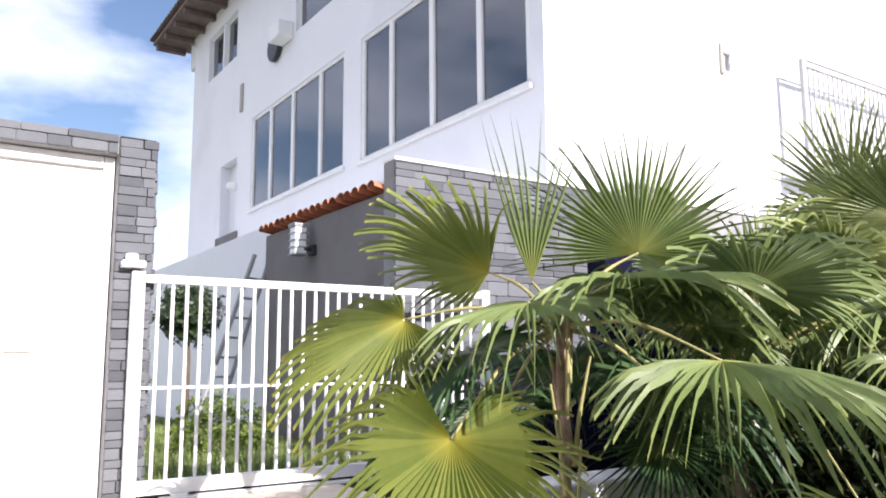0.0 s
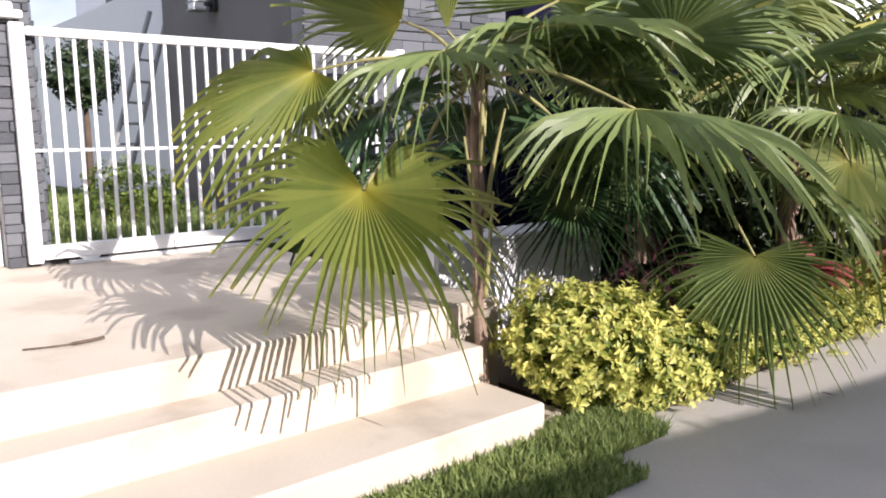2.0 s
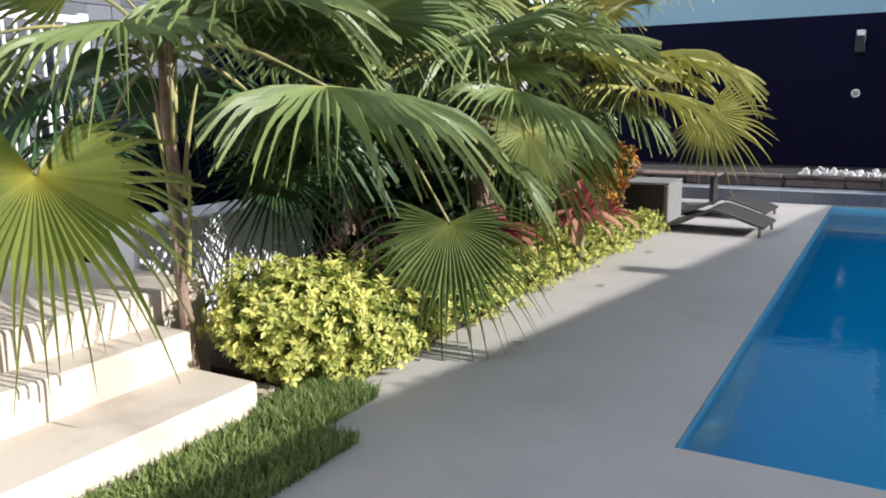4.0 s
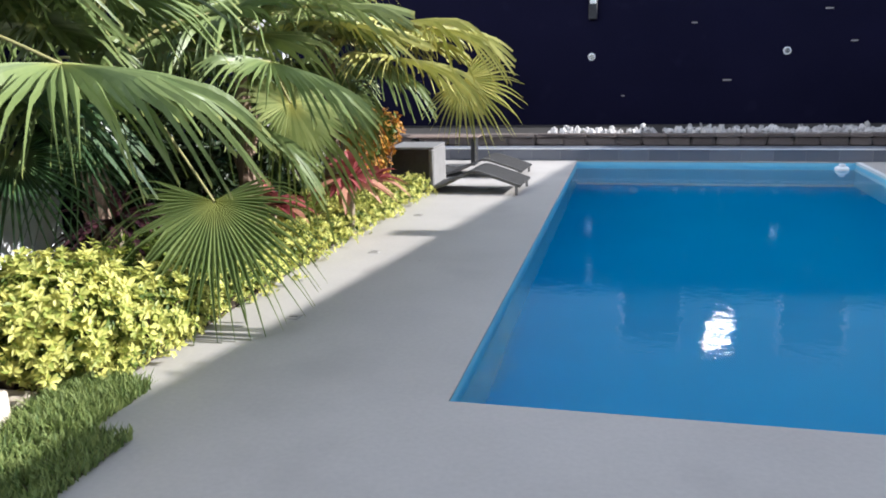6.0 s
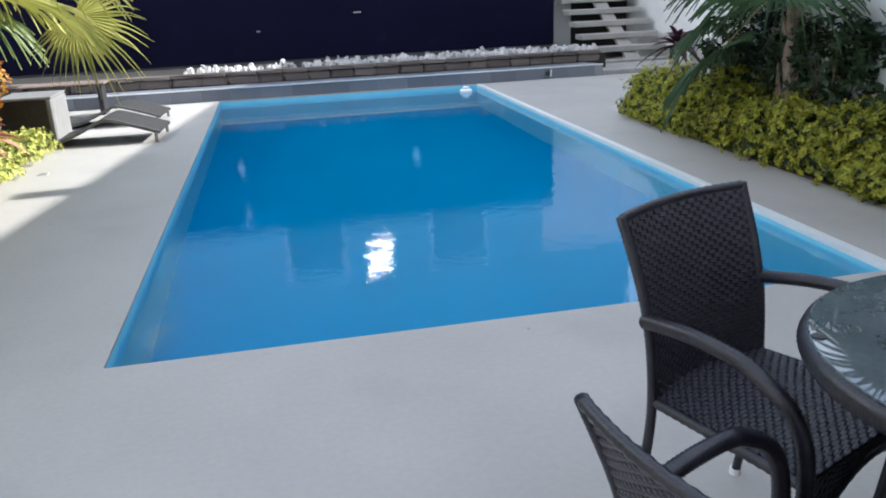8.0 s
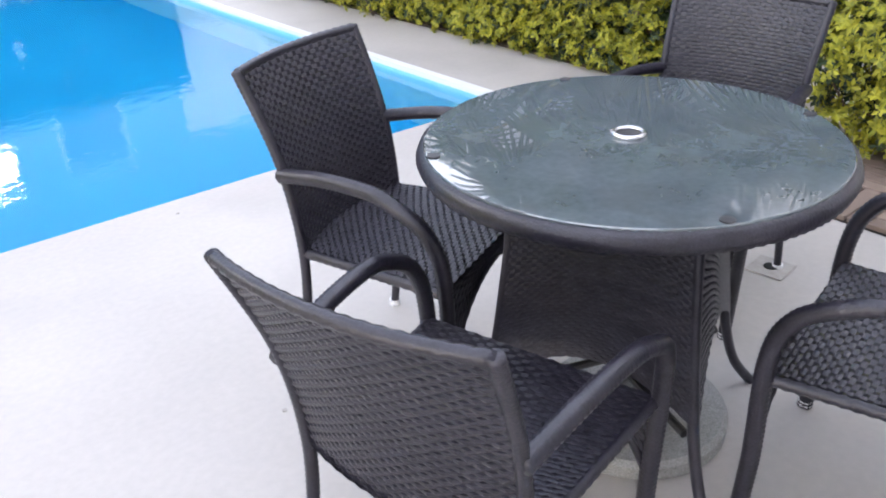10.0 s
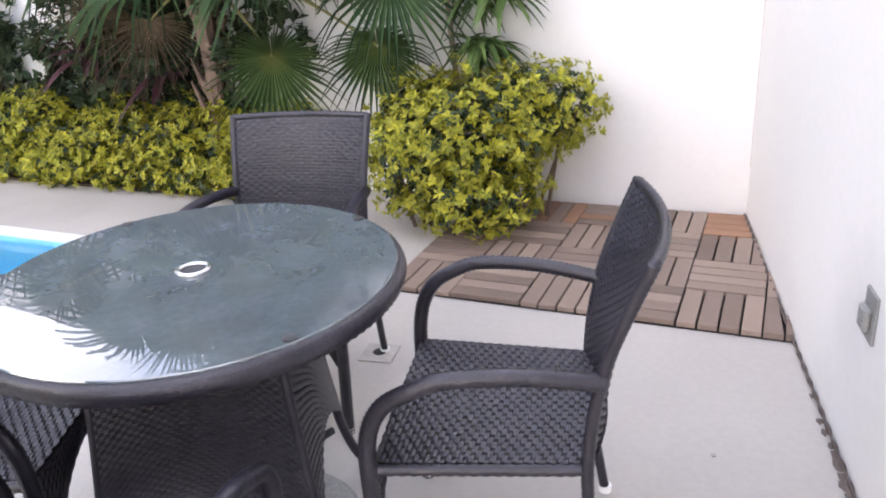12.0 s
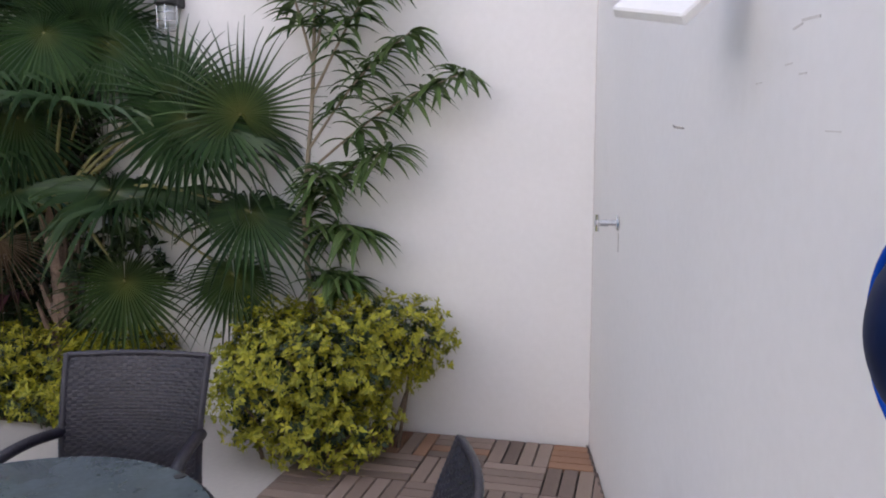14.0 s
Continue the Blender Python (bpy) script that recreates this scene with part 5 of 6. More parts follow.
def palm(base, crown, label, fronds, mat, seed, trunk_r=0.075, extra=0, R=0.72, stubs=16, cap=None):
    """A fan palm: fibrous trunk and fronds given by hub, size and leaf material, and some more all round."""
    rng = random.Random(seed)
    o = thing("fan_palm", label, "palm tree", "fan palms", at=base)
    base, crown = Vector(base), Vector(crown)
    b = Build()
    L = (crown - base).length
    pts = [base.lerp(crown, i / 14) - base + Vector((rng.uniform(-.012, .012), rng.uniform(-.012, .012), 0)) for i in range(15)]
    b.tube(pts, [trunk_r * (1.35 - 0.5 * min(1, i / 5) + (0.12 if i % 2 else -0.06)) for i in range(15)], 10)
    for i in range(stubs):
        a, h = rng.uniform(0, 6.28), rng.uniform(0.15, 0.98)
        p = (crown - base) * h
        d = Vector((math.cos(a), math.sin(a), 0))
        b.tube([p + d * trunk_r * 0.7, p + d * trunk_r * 1.3 + UP * 0.10, p + d * trunk_r * rng.uniform(1.3, 2.2) + UP * rng.uniform(0.14, 0.26)], [0.026, 0.018, 0.008], 5)
    part("trunk", b.mesh("trunk", M_TRUNK), o, "fibrous brown trunk")
    rows = list(fronds)
    for i in range(extra):
        a = i * 2.4 + rng.uniform(-0.3, 0.3)
        el = rng.uniform(-0.5, 1.0)
        d = Vector((math.cos(a) * math.cos(el), math.sin(a) * math.cos(el), math.sin(el)))
        hub = crown + d * rng.uniform(0.45, 0.8)
        if cap and not cap(hub + d * R * 0.9):
            continue
        rows.append((hub, R * rng.uniform(0.85, 1.1), mat, {"droop": 0.45 + 0.3 * (1 - el)}))
    for hub, r, fm, kw in rows:
        blade, stalk = frond_mesh(hub, crown, r, rng, fm, **kw)
        fr = part("frond", blade, o, m=Matrix.Translation(-base))
        part("stalk", stalk, fr)
    return o


left_ok = lambda p: -4.3 < p.x < -1.9 and p.z > 0.4
right_ok = lambda p: 2.9 < p.x < 3.9 and p.z > 0.6 and p.y > 1.2
VIEW_S = (0.66, 0.75, 0)        # a level line across the garden's long view, for leaves that hang face-on
first_palm = palm((-2.95, 2.56, 0.02), (-2.97, 2.55, 1.62), "young fan palm with yellow-green fronds beside the steps", [
    ((-2.75, 1.75, 1.15), 0.66, M_PALM_Y, {"spread": 150, "n": 58, "droop": 0.58, "back": 0.20, "cup": -0.34, "split": 0.55, "axis": (0.35, -0.55, -0.72), "side": (0.55, 0.83, 0.0)}),
    ((-3.42, 2.46, 1.93), 0.84, M_PALM_Y, {"spread": 84, "n": 34, "droop": 0.30, "axis": (-0.45, -0.66, 0.38), "side": (-0.72, 0.30, -0.40)}),
    ((-3.49, 1.98, 1.67), 0.76, M_PALM_Y, {"spread": 112, "n": 44, "droop": 0.40, "back": 0.30, "cup": -0.1, "axis": (-0.30, -0.78, -0.36), "side": (-0.72, 0.02, 0.42)}),
    ((-2.11, 2.63, 1.45), 0.80, M_PALM, {"spread": 172, "droop": 0.50, "cup": -0.16, "axis": (0.70, 0.75, -0.06)}),
    ((-2.93, 3.08, 2.02), 0.82, M_PALM, {"spread": 100, "n": 48, "droop": 0.10, "axis": (0.38, 0.48, 0.72), "side": VIEW_S}),
    ((-3.02, 2.42, 1.84), 0.88, M_PALM, {"spread": 22, "n": 9, "droop": 0.03, "split": 0.34, "axis": (-0.1, -0.12, 1.0), "side": VIEW_S}),
    ((-2.72, 2.75, 1.85), 0.78, M_PALM, {"spread": 168, "droop": 0.62, "axis": (0.55, 0.65, 0.05)}),
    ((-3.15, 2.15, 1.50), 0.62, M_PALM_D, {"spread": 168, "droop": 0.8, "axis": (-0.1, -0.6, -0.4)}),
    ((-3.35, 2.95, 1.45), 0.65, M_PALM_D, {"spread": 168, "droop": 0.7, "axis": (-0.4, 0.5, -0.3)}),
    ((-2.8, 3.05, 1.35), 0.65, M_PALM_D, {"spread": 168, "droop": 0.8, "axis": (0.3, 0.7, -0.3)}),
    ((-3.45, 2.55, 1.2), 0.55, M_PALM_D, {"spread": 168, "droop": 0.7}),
    ((-3.1, 3.2, 1.85), 0.7, M_PALM, {"spread": 168, "droop": 0.5, "axis": (0.1, 0.8, 0.1)}),
    ((-2.85, 2.25, 1.72), 0.6, M_PALM, {"spread": 165, "droop": 0.8, "axis": (0.4, -0.5, -0.1)}),
], M_PALM_D, 21, 0.030, 0, 0.68, 7)
for k in range(7):
    ca, ch = k * 2.4, 0.55 + 0.13 * k
    cd = Vector((math.cos(ca), math.sin(ca), 0))
    part("leaf_base", Build().tube(smooth_line([cd * 0.025 + UP * ch, cd * 0.06 + UP * (ch + 0.25), cd * (0.09 + 0.01 * k) + UP * (ch + 0.52)], 5), [0.016, 0.015, 0.014, 0.013, 0.012, 0.011, 0.010, 0.009, 0.008, 0.007, 0.006], 6).mesh("leaf_base", M_PETIOLE, True), first_palm, "pale upright leaf base")
palm((-3.42, 4.35, 0.02), (-3.0, 4.05, 1.40), "fan palm with broad drooping fronds in the planting bed", [
    ((-2.20, 3.78, 0.72), 0.74, M_PALM, {"spread": 118, "n": 44, "droop": 0.45, "back": 0.30, "split": 0.45, "cup": -0.12, "axis": (0.26, -0.20, -0.9), "side": (0.86, 0.5, 0)}),
    ((-2.05, 4.28, 1.44), 0.68, M_PALM, {"spread": 168, "droop": 0.50, "cup": -0.14, "axis": (0.70, 0.25, -0.20)}),
    ((-2.5, 3.45, 1.82), 0.75, M_PALM, {"spread": 168, "droop": 0.6}),
    ((-2.45, 4.55, 1.75), 0.8, M_PALM, {"spread": 168, "droop": 0.6}),
    ((-3.2, 4.5, 2.05), 0.8, M_PALM, {"spread": 160, "droop": 0.3}),
    ((-3.3, 3.6, 1.75), 0.75, M_PALM, {"spread": 168, "droop": 0.6}),
    ((-2.6, 4.7, 1.1), 0.7, M_PALM, {"spread": 168, "droop": 0.7}),
    ((-3.5, 4.2, 1.2), 0.7, M_PALM, {"spread": 168, "droop": 0.7}),
    ((-3.05, 3.35, 1.02), 0.62, M_PALM_D, {"spread": 150, "n": 44, "droop": 0.5, "split": 0.30, "axis": (0.1, -0.3, -0.9), "side": VIEW_S}),
    ((-2.95, 3.75, 1.12), 0.66, M_PALM_D, {"spread": 150, "n": 44, "droop": 0.5, "split": 0.30, "axis": (0.2, 0.1, -0.9), "side": VIEW_S}),
], M_PALM, 22, 0.06, 12, cap=left_ok)
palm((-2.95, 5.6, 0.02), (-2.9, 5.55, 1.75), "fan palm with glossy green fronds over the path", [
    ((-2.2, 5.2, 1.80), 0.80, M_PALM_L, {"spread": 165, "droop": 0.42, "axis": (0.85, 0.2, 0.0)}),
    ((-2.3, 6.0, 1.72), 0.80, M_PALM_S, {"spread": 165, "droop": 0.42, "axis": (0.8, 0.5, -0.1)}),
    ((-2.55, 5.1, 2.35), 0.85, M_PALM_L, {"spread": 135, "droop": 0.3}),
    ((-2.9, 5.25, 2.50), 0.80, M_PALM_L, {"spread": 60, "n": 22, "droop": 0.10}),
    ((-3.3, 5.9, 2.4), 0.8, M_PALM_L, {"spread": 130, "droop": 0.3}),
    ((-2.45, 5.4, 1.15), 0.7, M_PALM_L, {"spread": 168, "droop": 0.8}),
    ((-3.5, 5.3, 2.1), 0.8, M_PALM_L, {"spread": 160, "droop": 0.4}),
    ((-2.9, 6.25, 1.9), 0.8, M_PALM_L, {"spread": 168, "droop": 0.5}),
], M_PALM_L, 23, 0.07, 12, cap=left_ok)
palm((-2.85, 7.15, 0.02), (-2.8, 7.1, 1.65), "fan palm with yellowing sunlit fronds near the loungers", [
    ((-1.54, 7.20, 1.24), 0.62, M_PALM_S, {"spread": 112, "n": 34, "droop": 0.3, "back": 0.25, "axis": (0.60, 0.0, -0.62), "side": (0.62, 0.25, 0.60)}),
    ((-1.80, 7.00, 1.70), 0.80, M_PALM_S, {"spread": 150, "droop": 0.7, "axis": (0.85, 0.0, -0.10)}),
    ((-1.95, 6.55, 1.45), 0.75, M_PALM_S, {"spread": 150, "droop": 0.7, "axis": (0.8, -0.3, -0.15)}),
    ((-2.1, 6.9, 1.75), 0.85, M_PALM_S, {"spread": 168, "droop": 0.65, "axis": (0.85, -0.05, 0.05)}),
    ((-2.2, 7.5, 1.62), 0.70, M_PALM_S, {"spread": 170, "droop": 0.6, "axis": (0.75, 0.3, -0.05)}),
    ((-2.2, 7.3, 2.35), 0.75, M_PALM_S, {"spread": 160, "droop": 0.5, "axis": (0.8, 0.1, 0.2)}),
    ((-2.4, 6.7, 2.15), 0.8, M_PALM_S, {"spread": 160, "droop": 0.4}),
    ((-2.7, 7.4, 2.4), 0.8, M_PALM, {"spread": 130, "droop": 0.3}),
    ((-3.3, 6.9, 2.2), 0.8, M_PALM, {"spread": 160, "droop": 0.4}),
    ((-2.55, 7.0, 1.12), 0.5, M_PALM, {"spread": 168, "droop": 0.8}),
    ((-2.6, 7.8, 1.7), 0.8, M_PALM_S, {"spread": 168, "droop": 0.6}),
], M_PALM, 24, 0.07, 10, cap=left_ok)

RIGHT_S = (0.57, -0.82, 0)
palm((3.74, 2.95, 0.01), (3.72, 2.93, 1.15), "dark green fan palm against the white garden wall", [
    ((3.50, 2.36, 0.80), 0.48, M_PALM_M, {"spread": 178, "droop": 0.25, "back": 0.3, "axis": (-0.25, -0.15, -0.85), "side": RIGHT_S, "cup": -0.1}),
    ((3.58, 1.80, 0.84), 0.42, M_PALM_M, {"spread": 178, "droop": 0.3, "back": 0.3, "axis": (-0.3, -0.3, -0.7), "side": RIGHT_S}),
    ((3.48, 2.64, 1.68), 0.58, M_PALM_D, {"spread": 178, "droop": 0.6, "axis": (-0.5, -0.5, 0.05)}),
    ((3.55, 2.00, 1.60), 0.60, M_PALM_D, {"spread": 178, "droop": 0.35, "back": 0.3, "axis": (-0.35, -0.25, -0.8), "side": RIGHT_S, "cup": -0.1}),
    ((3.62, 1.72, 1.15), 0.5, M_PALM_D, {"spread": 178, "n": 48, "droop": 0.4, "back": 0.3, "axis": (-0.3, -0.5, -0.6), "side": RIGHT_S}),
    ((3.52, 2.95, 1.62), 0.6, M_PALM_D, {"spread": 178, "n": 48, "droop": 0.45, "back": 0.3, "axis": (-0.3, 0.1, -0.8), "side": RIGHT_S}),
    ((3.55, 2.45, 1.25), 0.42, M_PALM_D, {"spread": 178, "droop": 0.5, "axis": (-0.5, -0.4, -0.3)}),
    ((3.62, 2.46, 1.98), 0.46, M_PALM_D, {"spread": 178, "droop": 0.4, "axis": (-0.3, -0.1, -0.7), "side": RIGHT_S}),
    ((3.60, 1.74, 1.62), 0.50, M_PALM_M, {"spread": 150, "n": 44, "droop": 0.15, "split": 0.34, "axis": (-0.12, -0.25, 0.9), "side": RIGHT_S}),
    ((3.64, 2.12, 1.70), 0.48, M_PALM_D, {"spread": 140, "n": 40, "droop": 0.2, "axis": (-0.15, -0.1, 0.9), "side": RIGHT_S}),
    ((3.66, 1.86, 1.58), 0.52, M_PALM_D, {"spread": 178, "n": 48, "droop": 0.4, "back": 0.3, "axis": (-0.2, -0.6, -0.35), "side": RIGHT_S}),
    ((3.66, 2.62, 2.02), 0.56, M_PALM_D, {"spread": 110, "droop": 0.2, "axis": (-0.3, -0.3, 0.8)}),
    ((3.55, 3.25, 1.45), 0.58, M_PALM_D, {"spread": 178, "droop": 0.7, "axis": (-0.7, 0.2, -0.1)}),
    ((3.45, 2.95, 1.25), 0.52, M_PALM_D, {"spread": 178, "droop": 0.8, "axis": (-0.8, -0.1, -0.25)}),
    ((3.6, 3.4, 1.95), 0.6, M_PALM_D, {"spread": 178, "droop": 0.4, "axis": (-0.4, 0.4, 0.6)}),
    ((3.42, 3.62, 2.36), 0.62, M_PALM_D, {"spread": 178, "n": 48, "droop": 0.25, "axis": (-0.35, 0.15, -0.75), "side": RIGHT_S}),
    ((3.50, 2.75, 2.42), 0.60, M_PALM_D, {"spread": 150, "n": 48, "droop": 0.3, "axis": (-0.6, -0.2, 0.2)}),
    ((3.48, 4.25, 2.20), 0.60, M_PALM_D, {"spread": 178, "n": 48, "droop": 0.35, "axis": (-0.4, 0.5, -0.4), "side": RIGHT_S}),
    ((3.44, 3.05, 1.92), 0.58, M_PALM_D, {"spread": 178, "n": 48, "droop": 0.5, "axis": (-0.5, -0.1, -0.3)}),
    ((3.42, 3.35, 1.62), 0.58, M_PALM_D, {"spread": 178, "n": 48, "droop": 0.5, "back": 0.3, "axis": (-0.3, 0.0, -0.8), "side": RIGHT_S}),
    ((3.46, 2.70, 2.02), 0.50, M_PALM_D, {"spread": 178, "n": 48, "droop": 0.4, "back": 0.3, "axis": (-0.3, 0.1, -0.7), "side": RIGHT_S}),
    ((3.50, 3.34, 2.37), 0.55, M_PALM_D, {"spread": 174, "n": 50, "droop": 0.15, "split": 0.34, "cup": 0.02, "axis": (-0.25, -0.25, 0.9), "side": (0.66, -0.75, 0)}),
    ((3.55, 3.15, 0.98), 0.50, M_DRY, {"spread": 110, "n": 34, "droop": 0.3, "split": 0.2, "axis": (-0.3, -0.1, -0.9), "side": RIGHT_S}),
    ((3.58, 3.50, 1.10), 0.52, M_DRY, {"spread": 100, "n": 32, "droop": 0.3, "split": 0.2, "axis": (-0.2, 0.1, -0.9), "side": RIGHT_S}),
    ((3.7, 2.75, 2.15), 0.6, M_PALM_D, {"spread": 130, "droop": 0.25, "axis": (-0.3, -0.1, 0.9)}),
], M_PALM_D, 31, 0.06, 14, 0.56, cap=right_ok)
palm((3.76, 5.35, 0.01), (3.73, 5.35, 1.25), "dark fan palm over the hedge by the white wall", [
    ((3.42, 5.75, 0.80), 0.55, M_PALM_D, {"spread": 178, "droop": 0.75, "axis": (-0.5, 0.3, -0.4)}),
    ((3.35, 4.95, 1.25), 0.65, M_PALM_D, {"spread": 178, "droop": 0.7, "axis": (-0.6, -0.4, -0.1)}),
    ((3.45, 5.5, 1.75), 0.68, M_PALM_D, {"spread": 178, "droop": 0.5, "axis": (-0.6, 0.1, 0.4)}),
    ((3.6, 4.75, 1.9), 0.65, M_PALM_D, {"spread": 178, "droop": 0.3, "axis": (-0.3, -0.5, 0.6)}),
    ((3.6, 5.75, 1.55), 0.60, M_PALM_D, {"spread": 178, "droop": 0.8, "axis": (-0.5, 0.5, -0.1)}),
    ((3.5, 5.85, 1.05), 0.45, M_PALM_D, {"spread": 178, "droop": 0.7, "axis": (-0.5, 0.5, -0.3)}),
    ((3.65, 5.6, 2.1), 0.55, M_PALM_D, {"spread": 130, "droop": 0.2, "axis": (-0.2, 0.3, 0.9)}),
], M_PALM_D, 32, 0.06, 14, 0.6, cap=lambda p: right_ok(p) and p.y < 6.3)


def leaf_cloud(rng, blobs, count, size, up_bias=0.35, shell=0.55):
    """Small folded leaves in rosettes on sprigs over a set of lumpy ellipsoids (centre, radii)."""
    v, f = [], []
    vol = [r[0] * r[1] * r[2] for _, r in blobs]
    for _ in range(max(1, count // 6)):
        c, r = rng.choices(blobs, vol)[0]
        for _ in range(20):
            d = Vector((rng.gauss(0, 1), rng.gauss(0, 1), rng.gauss(0, 1))).normalized()
            k = shell + (1.0 - shell) * rng.random() ** 0.5
            lump = noise.noise(Vector(c) * 3.1 + d * 2.6) + 0.6 * noise.noise(Vector(c) * 1.7 + d * 6.0)
            p = Vector(c) + Vector((d.x * r[0], d.y * r[1], d.z * r[2])) * k * (1 + 0.36 * lump)
            if p.z > 0.02 and not (lump < -0.28 and rng.random() < 0.7):
                break
        axis = (d + Vector((rng.gauss(0, .35), rng.gauss(0, .35), rng.gauss(0, .35) + up_bias))).normalized()
        t0 = axis.cross(Vector((rng.gauss(0, 1), rng.gauss(0, 1), rng.gauss(0, 1)))).normalized()
        t1 = axis.cross(t0)
        m = rng.randint(5, 7)
        for i in range(m):
            a = i * 2 * math.pi / m + rng.uniform(-.35, .35)
            s = size * rng.uniform(0.65, 1.2)
            lift = rng.uniform(0.05, 0.75)
            t = (t0 * math.cos(a) + t1 * math.sin(a) + axis * lift).normalized()
            w = t.cross(axis).normalized()
            n = w.cross(t)
            q = p + axis * rng.uniform(-0.4, 0.25) * size
            k0 = len(v)
            v += [q, q + t * s * 0.55 + w * s * 0.27 + n * s * 0.08, q + t * s * 1.05 - n * s * 0.06, q + t * s * 0.55 - w * s * 0.27 + n * s * 0.08]
            f += [(k0, k0 + 1, k0 + 2), (k0, k0 + 2, k0 + 3)]
    return v, f


def bush(label, blobs, count, size, mat, seed, twigs=14, name="shrub", group="", leaf2=None):
    rng = random.Random(seed)
    c = blobs[0][0]
    o = thing(name, label, name.replace("_", " "), group, at=(c[0], c[1], 0))
    off = Matrix.Translation((-c[0], -c[1], 0))
    v, f = leaf_cloud(rng, blobs, count, size)
    part("leaves", mesh_of("leaves", v, f, mat), o, m=off)
    # inner leaves darker: shade between the leaves put into their colour
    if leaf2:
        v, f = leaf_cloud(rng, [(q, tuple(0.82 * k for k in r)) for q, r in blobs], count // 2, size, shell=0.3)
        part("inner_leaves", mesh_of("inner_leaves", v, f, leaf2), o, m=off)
    b = Build()
    for i in range(twigs):
        q, r = rng.choice(blobs)
        a = rng.uniform(0, 6.28)
        e = Vector(q) + Vector((math.cos(a) * r[0], math.sin(a) * r[1], rng.uniform(-.2, .7) * r[2])) * 0.8
        s = Vector((q[0] + rng.uniform(-.05, .05), q[1] + rng.uniform(-.05, .05), 0.0))
        b.tube([s, s.lerp(e, 0.5) + UP * 0.05, e], [0.011, 0.008, 0.004], 5)
    tagged(part("branchwork", b.mesh("branchwork", M_TWIG), o, m=off), kind="stuff")
    return o


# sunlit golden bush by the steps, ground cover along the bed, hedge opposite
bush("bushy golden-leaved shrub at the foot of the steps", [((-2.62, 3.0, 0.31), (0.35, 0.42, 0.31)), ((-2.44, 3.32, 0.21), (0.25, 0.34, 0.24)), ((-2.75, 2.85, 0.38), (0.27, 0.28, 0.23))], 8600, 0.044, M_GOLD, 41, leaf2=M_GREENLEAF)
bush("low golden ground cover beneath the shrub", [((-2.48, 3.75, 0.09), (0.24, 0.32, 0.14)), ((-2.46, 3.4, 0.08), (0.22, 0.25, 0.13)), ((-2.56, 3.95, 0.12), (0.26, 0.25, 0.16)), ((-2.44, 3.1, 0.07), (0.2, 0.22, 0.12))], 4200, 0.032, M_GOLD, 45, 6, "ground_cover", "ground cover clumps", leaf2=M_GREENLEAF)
bush("dark leafy undergrowth beneath the palms", [((-2.75, 3.9, 0.22), (0.4, 0.5, 0.26)), ((-2.8, 4.6, 0.25), (0.45, 0.5, 0.28)), ((-2.6, 4.3, 0.15), (0.35, 0.4, 0.2))], 5000, 0.045, M_GREENLEAF, 42)
for i, (y0, y1) in enumerate(((4.1, 5.1), (5.1, 6.1), (6.1, 7.1), (7.1, 8.15))):
    bl = [(((-2.44, -2.39, -2.35, -2.34)[i] + rng.uniform(-.05, .03), y0 + (k + .5) * (y1 - y0) / 4, 0.10), (0.25, 0.23, 0.17 + rng.uniform(-.03, .04))) for k in range(4)]
    bl += [((-2.75, y0 + (k + .5) * (y1 - y0) / 3, 0.13), (0.3, 0.25, 0.2)) for k in range(3)]
    bush("low golden ground cover along the deck edge", bl, 5600, 0.032, M_GOLD, 50 + i, 6, "ground_cover", "ground cover clumps", leaf2=M_GREENLEAF)
for i in range(6):
    y0 = 2.32 + i * 0.90
    bl = [((3.68 + rng.uniform(-.04, .04), y0 + (k + .5) * 0.92 / 4, 0.25 + rng.uniform(-.04, .07)), (0.24, 0.20, 0.27 + rng.uniform(-.07, .09))) for k in range(4)]
    bl += [((3.53 + rng.uniform(-.03, .03), y0 + (k + .5) * 0.92 / 4, 0.11), (0.13, 0.19, 0.12)) for k in range(4)]
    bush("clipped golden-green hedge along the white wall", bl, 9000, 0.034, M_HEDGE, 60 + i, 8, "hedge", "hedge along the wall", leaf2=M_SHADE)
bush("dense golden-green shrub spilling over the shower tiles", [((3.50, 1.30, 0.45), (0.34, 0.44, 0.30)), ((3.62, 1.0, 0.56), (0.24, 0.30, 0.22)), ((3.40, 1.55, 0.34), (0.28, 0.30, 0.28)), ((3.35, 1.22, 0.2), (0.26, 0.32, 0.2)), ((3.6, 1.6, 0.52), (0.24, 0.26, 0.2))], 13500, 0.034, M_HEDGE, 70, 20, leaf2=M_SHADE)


# Foliage in deep shade: its darkness is put into the leaf colour
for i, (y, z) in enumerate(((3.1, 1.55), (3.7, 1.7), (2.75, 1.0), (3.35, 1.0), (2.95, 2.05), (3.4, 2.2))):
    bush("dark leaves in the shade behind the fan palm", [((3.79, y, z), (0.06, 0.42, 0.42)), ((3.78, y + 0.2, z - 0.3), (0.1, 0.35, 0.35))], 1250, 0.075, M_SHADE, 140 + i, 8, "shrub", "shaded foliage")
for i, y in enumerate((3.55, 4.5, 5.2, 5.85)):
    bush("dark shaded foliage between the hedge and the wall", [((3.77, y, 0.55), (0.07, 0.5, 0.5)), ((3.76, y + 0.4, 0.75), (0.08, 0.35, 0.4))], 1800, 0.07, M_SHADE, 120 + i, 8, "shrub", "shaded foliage")
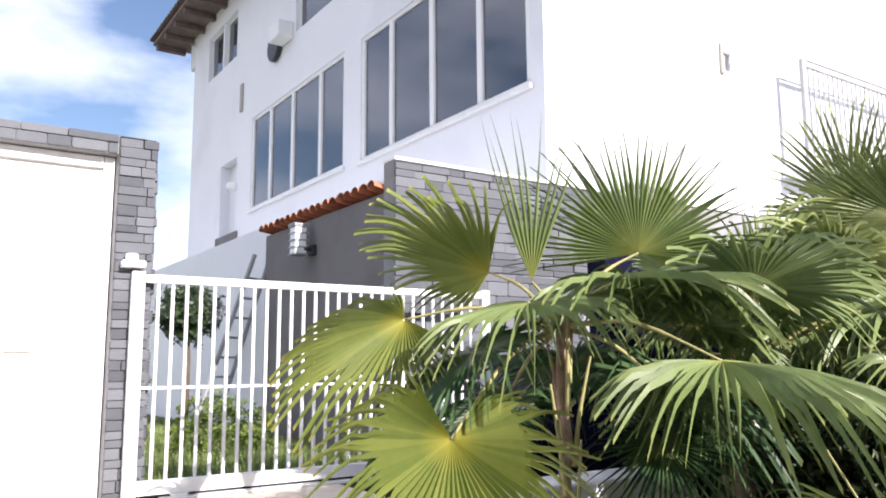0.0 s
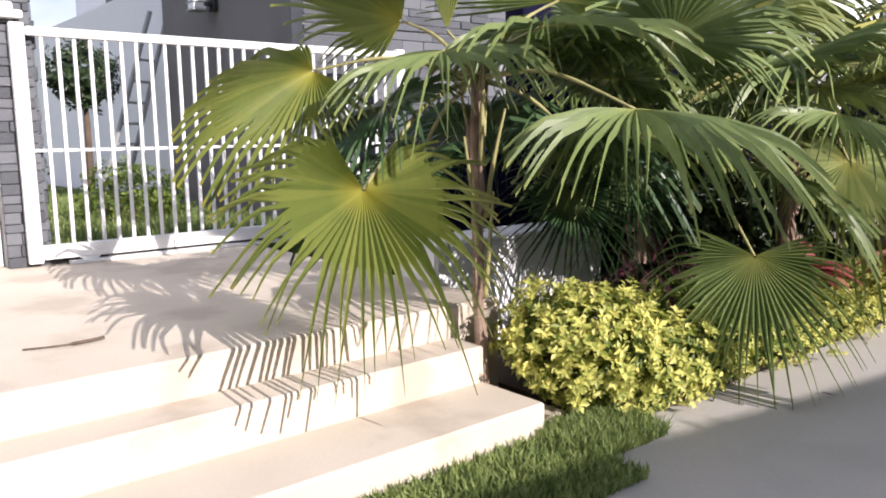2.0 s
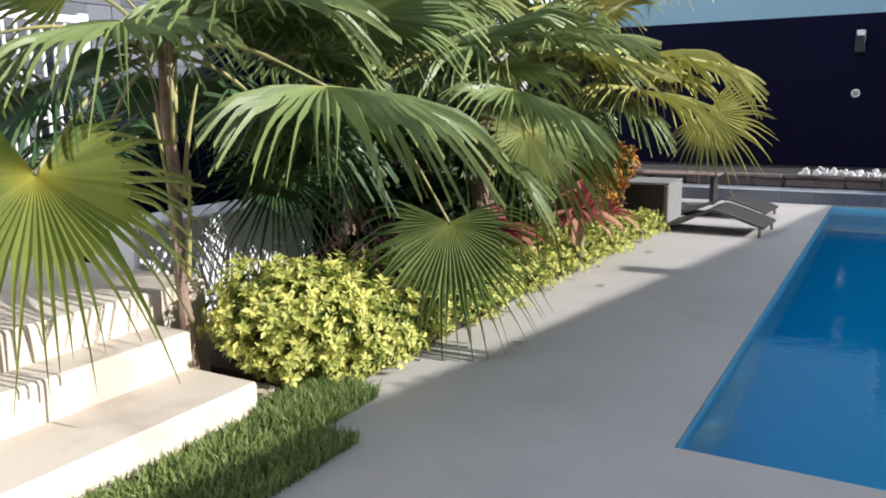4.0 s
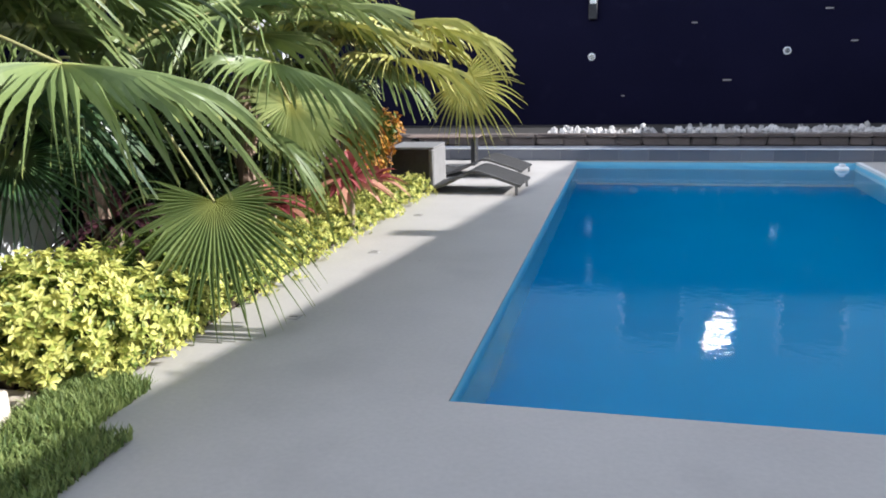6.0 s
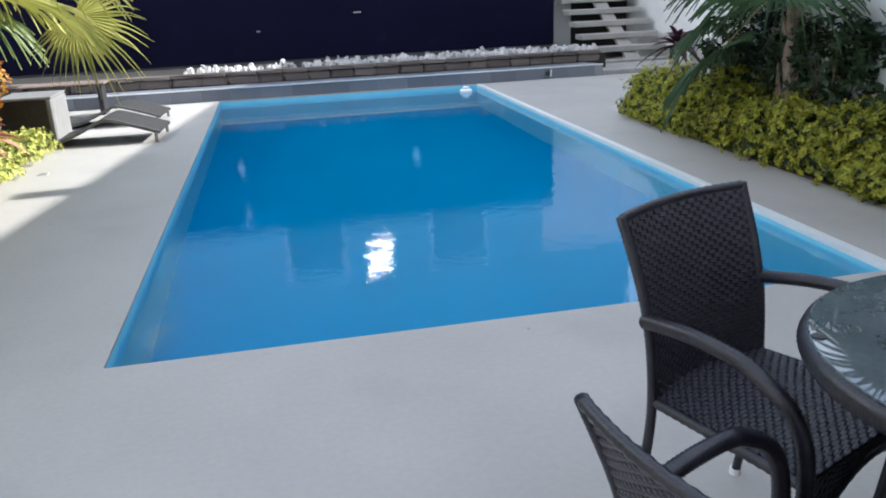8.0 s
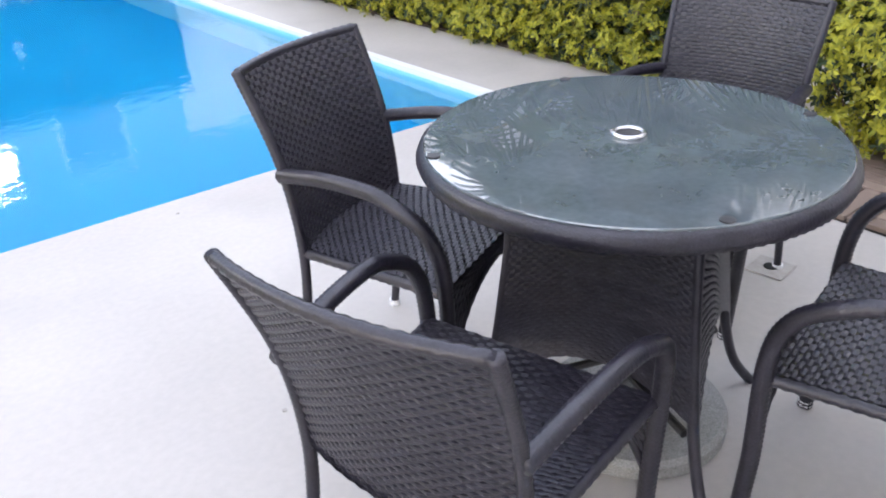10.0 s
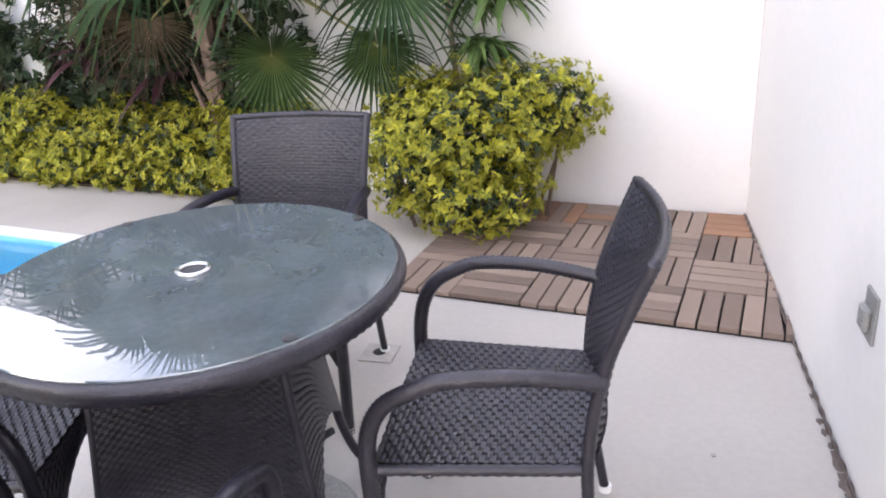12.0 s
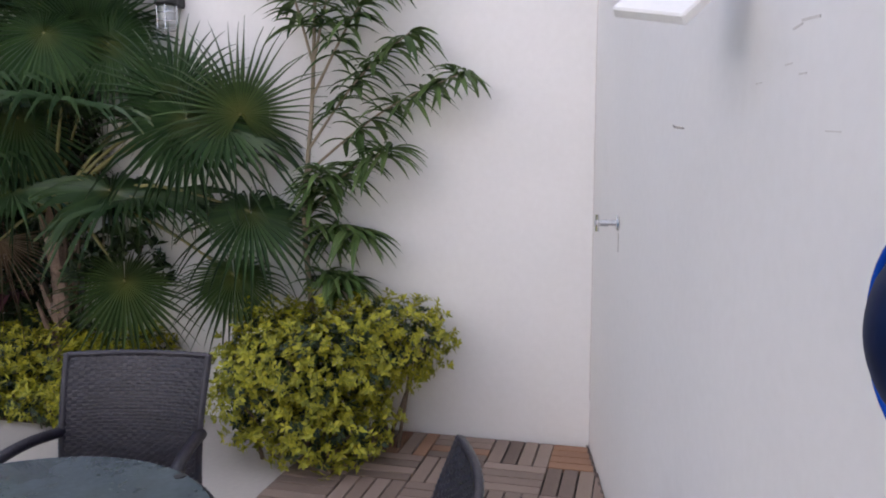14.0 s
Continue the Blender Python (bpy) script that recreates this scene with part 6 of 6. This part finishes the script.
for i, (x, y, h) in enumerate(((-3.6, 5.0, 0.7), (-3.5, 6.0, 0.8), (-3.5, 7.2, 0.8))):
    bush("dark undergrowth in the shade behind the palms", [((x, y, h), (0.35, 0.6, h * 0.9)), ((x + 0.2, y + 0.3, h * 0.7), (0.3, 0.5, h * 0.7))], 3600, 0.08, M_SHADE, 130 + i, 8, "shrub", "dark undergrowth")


def strap_leaf(b, o, d, L, w, droop, rng):
    d = Vector(d).normalized()
    s = d.cross(UP)
    s = s.normalized() if s.length > 0.05 else Vector((1, 0, 0))
    k0 = len(b.v)
    n = 6
    for i in range(n + 1):
        t = i / n
        p = Vector(o) + d * L * t - UP * droop * L * t * t
        h = w * math.sin(math.pi * (0.12 + 0.86 * t)) * 0.5
        up = s.cross(d).normalized()
        b.v += [p - s * h + up * h * 0.5, p, p + s * h + up * h * 0.5]
    for i in range(n):
        a = k0 + i * 3
        b.f += [(a, a + 1, a + 4, a + 3), (a + 1, a + 2, a + 5, a + 4)]


def strappy(label, base, height, n, L, w, mat, seed, name="cordyline", lean=(0, 0), old=None):
    rng = random.Random(seed)
    o = thing(name, label, "plant", at=base)
    top = Vector((lean[0], lean[1], height))
    part("stem", Build().tube([(0, 0, 0), top * 0.5 + Vector((0.01, 0, 0)), top], [0.03, 0.025, 0.02], 7).mesh("stem", M_STEM), o, "bare pale stem")
    b, c = Build(), Build()
    for i in range(n):
        a = i * 2.4
        el = rng.uniform(-0.3, 1.3)
        strap_leaf(c if (old and el < 0.15) else b, top, (math.cos(a) * math.cos(el), math.sin(a) * math.cos(el), math.sin(el)), L * rng.uniform(.7, 1.1), w, 0.45, rng)
    part("leaves", b.mesh("leaves", mat), o)
    if old and c.v:
        part("old_leaves", c.mesh("old_leaves", old), o)
    return o


strappy("red-leaved cordyline above the golden ground cover", (-2.27, 6.05, 0.02), 0.46, 34, 0.42, 0.10, M_RED, 80, old=M_TAN)
strappy("reddish cordyline half hidden under the palms", (-2.68, 5.45, 0.02), 0.36, 16, 0.38, 0.10, M_RED, 81, old=M_TAN)
strappy("small red cordyline beside the loungers", (-2.45, 7.3, 0.02), 0.28, 14, 0.38, 0.09, M_RED, 82, old=M_TAN)
strappy("dark purple cordyline in the shade by the low wall", (-3.2, 4.3, 0.02), 0.45, 40, 0.5, 0.06, M_PURPLE, 83)
strappy("dark purple cordyline at the hedge's far end", (3.70, 7.0, 0.02), 0.72, 26, 0.36, 0.07, M_PURPLE, 84)
strappy("dark purple cordyline behind the hedge", (3.78, 3.9, 0.02), 0.72, 34, 0.36, 0.06, M_PURPLE, 85)
strappy("dark purple cordyline at the palm's foot", (3.8, 3.35, 0.02), 0.62, 30, 0.34, 0.06, M_PURPLE, 86)
bush("orange and green croton beneath the far palm", [((-2.62, 8.0, 0.72), (0.24, 0.24, 0.24)), ((-2.78, 7.9, 0.45), (0.24, 0.26, 0.36))], 2200, 0.06, M_ORANGE, 87, leaf2=M_GREENLEAF)


def narrow_tree():
    """A slim shrub: pale stem, forked branches and drooping narrow leaves."""
    rng = random.Random(90)
    o = thing("slim_shrub", "slim shrub with long narrow leaves before the white wall", "shrub", at=(3.72, 1.46, 0))
    stem = smooth_line([(0, 0, 0.0), (0.01, -0.01, 0.5), (0.0, 0.02, 1.1), (0.02, -0.03, 1.7), (0.0, -0.08, 2.45)], 5)
    part("stem", Build().tube(stem, [0.02 - 0.013 * i / (len(stem) - 1) for i in range(len(stem))], 7).mesh("stem", M_STEM, True), o)
    tips = [((-0.05, -0.55, 1.98), 1.45), ((-0.02, -0.80, 1.80), 1.35), ((-0.05, -0.45, 1.45), 1.15), ((-0.05, -0.30, 1.05), 0.95),
            ((-0.1, -0.25, 2.35), 1.8), ((-0.06, 0.12, 2.4), 1.85), ((-0.08, -0.5, 2.3), 1.75), ((-0.1, -0.12, 1.35), 1.0), ((-0.06, -0.22, 0.82), 0.7)]
    br, lv = Build(), Build()
    for t, h in tips:
        s = min(stem, key=lambda q: abs(q.z - h))
        line = smooth_line([s, s.lerp(Vector(t), 0.5) + UP * 0.06, Vector(t)], 7)
        br.tube(line, [0.008 - 0.005 * i / (len(line) - 1) for i in range(len(line))], 5)
        for i, p in enumerate(line):
            if i < 4:
                continue
            for _ in range(8):
                a = rng.uniform(0, 6.28)
                d = Vector((math.cos(a) * 0.7, math.sin(a), rng.uniform(-0.6, 0.35))) + (line[-1] - line[0]).normalized() * 0.5
                strap_leaf(lv, p, d, rng.uniform(0.12, 0.21), 0.031, 0.5, rng)
    part("branchwork", br.mesh("branchwork", M_STEM), o)
    part("leaves", lv.mesh("leaves", M_NARROW), o)


narrow_tree()


def grass_patch(name, label, n, region, h, seed, mat=M_GRASS):
    rng = random.Random(seed)
    v, f = [], []
    for _ in range(n):
        x, y, z = region(rng)
        a = rng.uniform(0, 6.28)
        L = h * rng.uniform(0.5, 1.2)
        w = 0.0035 + 0.002 * rng.random()
        s = Vector((math.cos(a), math.sin(a), 0))
        d = Vector((rng.gauss(0, .35), rng.gauss(0, .35), 1)).normalized()
        p = Vector((x, y, z))
        k0 = len(v)
        m = p + d * L * 0.55
        t = p + d * L + Vector((rng.gauss(0, .3), rng.gauss(0, .3), -0.1)) * L * 0.5
        v += [p - s * w, p + s * w, m + s * w * 0.8, m - s * w * 0.8, t]
        f += [(k0, k0 + 1, k0 + 2, k0 + 3), (k0 + 3, k0 + 2, k0 + 4)]
    return tagged(part(name, mesh_of(name, v, f, mat)), label, "grass", "", "stuff")


structure("soil_grass", Build().box(-2.456, -4.0, 0.001, -1.92, 2.49, 0.012, 0.004).mesh("soil_grass", M_SOIL), "soil under the grass strip", "soil")
grass_patch("grass_strip", "narrow strip of grass along the lowest step", 17000, lambda r: (r.uniform(-2.45, -1.90), r.uniform(-0.6, 2.50), 0.008), 0.068, 100)
grass_patch("dry_grass", "pale dry grass below the golden shrub", 4200, lambda r: (r.uniform(-2.5, -2.12), r.uniform(2.44, 2.95), 0.004), 0.09, 101)
grass_patch("lawn", "mown lawn behind the gate", 12000, lambda r: (r.uniform(-13, -6.4), r.uniform(0.8, 3.55), 0.56), 0.12, 102)
bush("low clipped shrubs on the lawn behind the gate", [((-8.0, 2.6, 0.75), (0.5, 0.55, 0.25)), ((-9.0, 2.9, 0.8), (0.6, 0.5, 0.3))], 2600, 0.06, M_GREENLEAF, 110)
bush("flowering shrub at the lawn's end", [((-12.6, 2.3, 0.95), (0.6, 0.6, 0.45))], 1600, 0.08, M_GREENLEAF, 111)
top = thing("ball_tree", "small dark tree clipped to a ball behind the gate", "tree", at=(-10.9, 3.0, 0.56))
part("trunk", Build().tube([(0, 0, 0), (0.02, 0, 1.0), (0, 0, 1.3)], [0.05, 0.04, 0.03], 8).mesh("trunk", M_TWIG), top)
v, f = leaf_cloud(random.Random(112), [((0, 0, 1.62), (0.42, 0.42, 0.42))], 3600, 0.07, shell=0.3)
part("crown", mesh_of("crown", v, f, M_SHADE), top)
far = thing("far_tree", "distant small tree beyond the boundary wall", "tree", at=(-28, 9, 0))
part("trunk", Build().tube([(0, 0, 0), (0.1, 0, 3.0)], [0.14, 0.08], 7).mesh("trunk", M_TWIG), far)
v, f = leaf_cloud(random.Random(113), [((0, 0, 4.0), (1.0, 1.0, 1.3)), ((0.3, 0.3, 4.9), (0.6, 0.6, 0.8))], 1800, 0.25, shell=0.3)
part("crown", mesh_of("crown", v, f, M_GREENLEAF), far)
stick = thing("fallen_frond_rib", "dry brown leaf rib lying on the steps", "twig", at=(-3.64, 0.84, 0.502))
part("rib", Build().tube(smooth_line([(-0.04, -0.17, 0.006), (0.0, -0.06, 0.008), (0.015, 0.05, 0.01), (0.0, 0.14, 0.012)]), [0.004] * 10 + [0.008] * 9, 6).mesh("rib", M_TWIG), stick)

# Small specks of dirt on the deck, built as flat discs
speck = thing("deck_plug", "small round grey speck of dirt on the deck", "deck plug", "deck plugs", at=(0.935, 2.935, 0.001))
part("disc", Build().disc(0, 0, 0, 0.0025, 0.007, 12).mesh("disc", M_RUST), speck)
for p in ((0.69, 1.59), (2.0, 0.05), (-1.51, 5.38)):
    copy_thing(speck, pose(*p, 0.001))
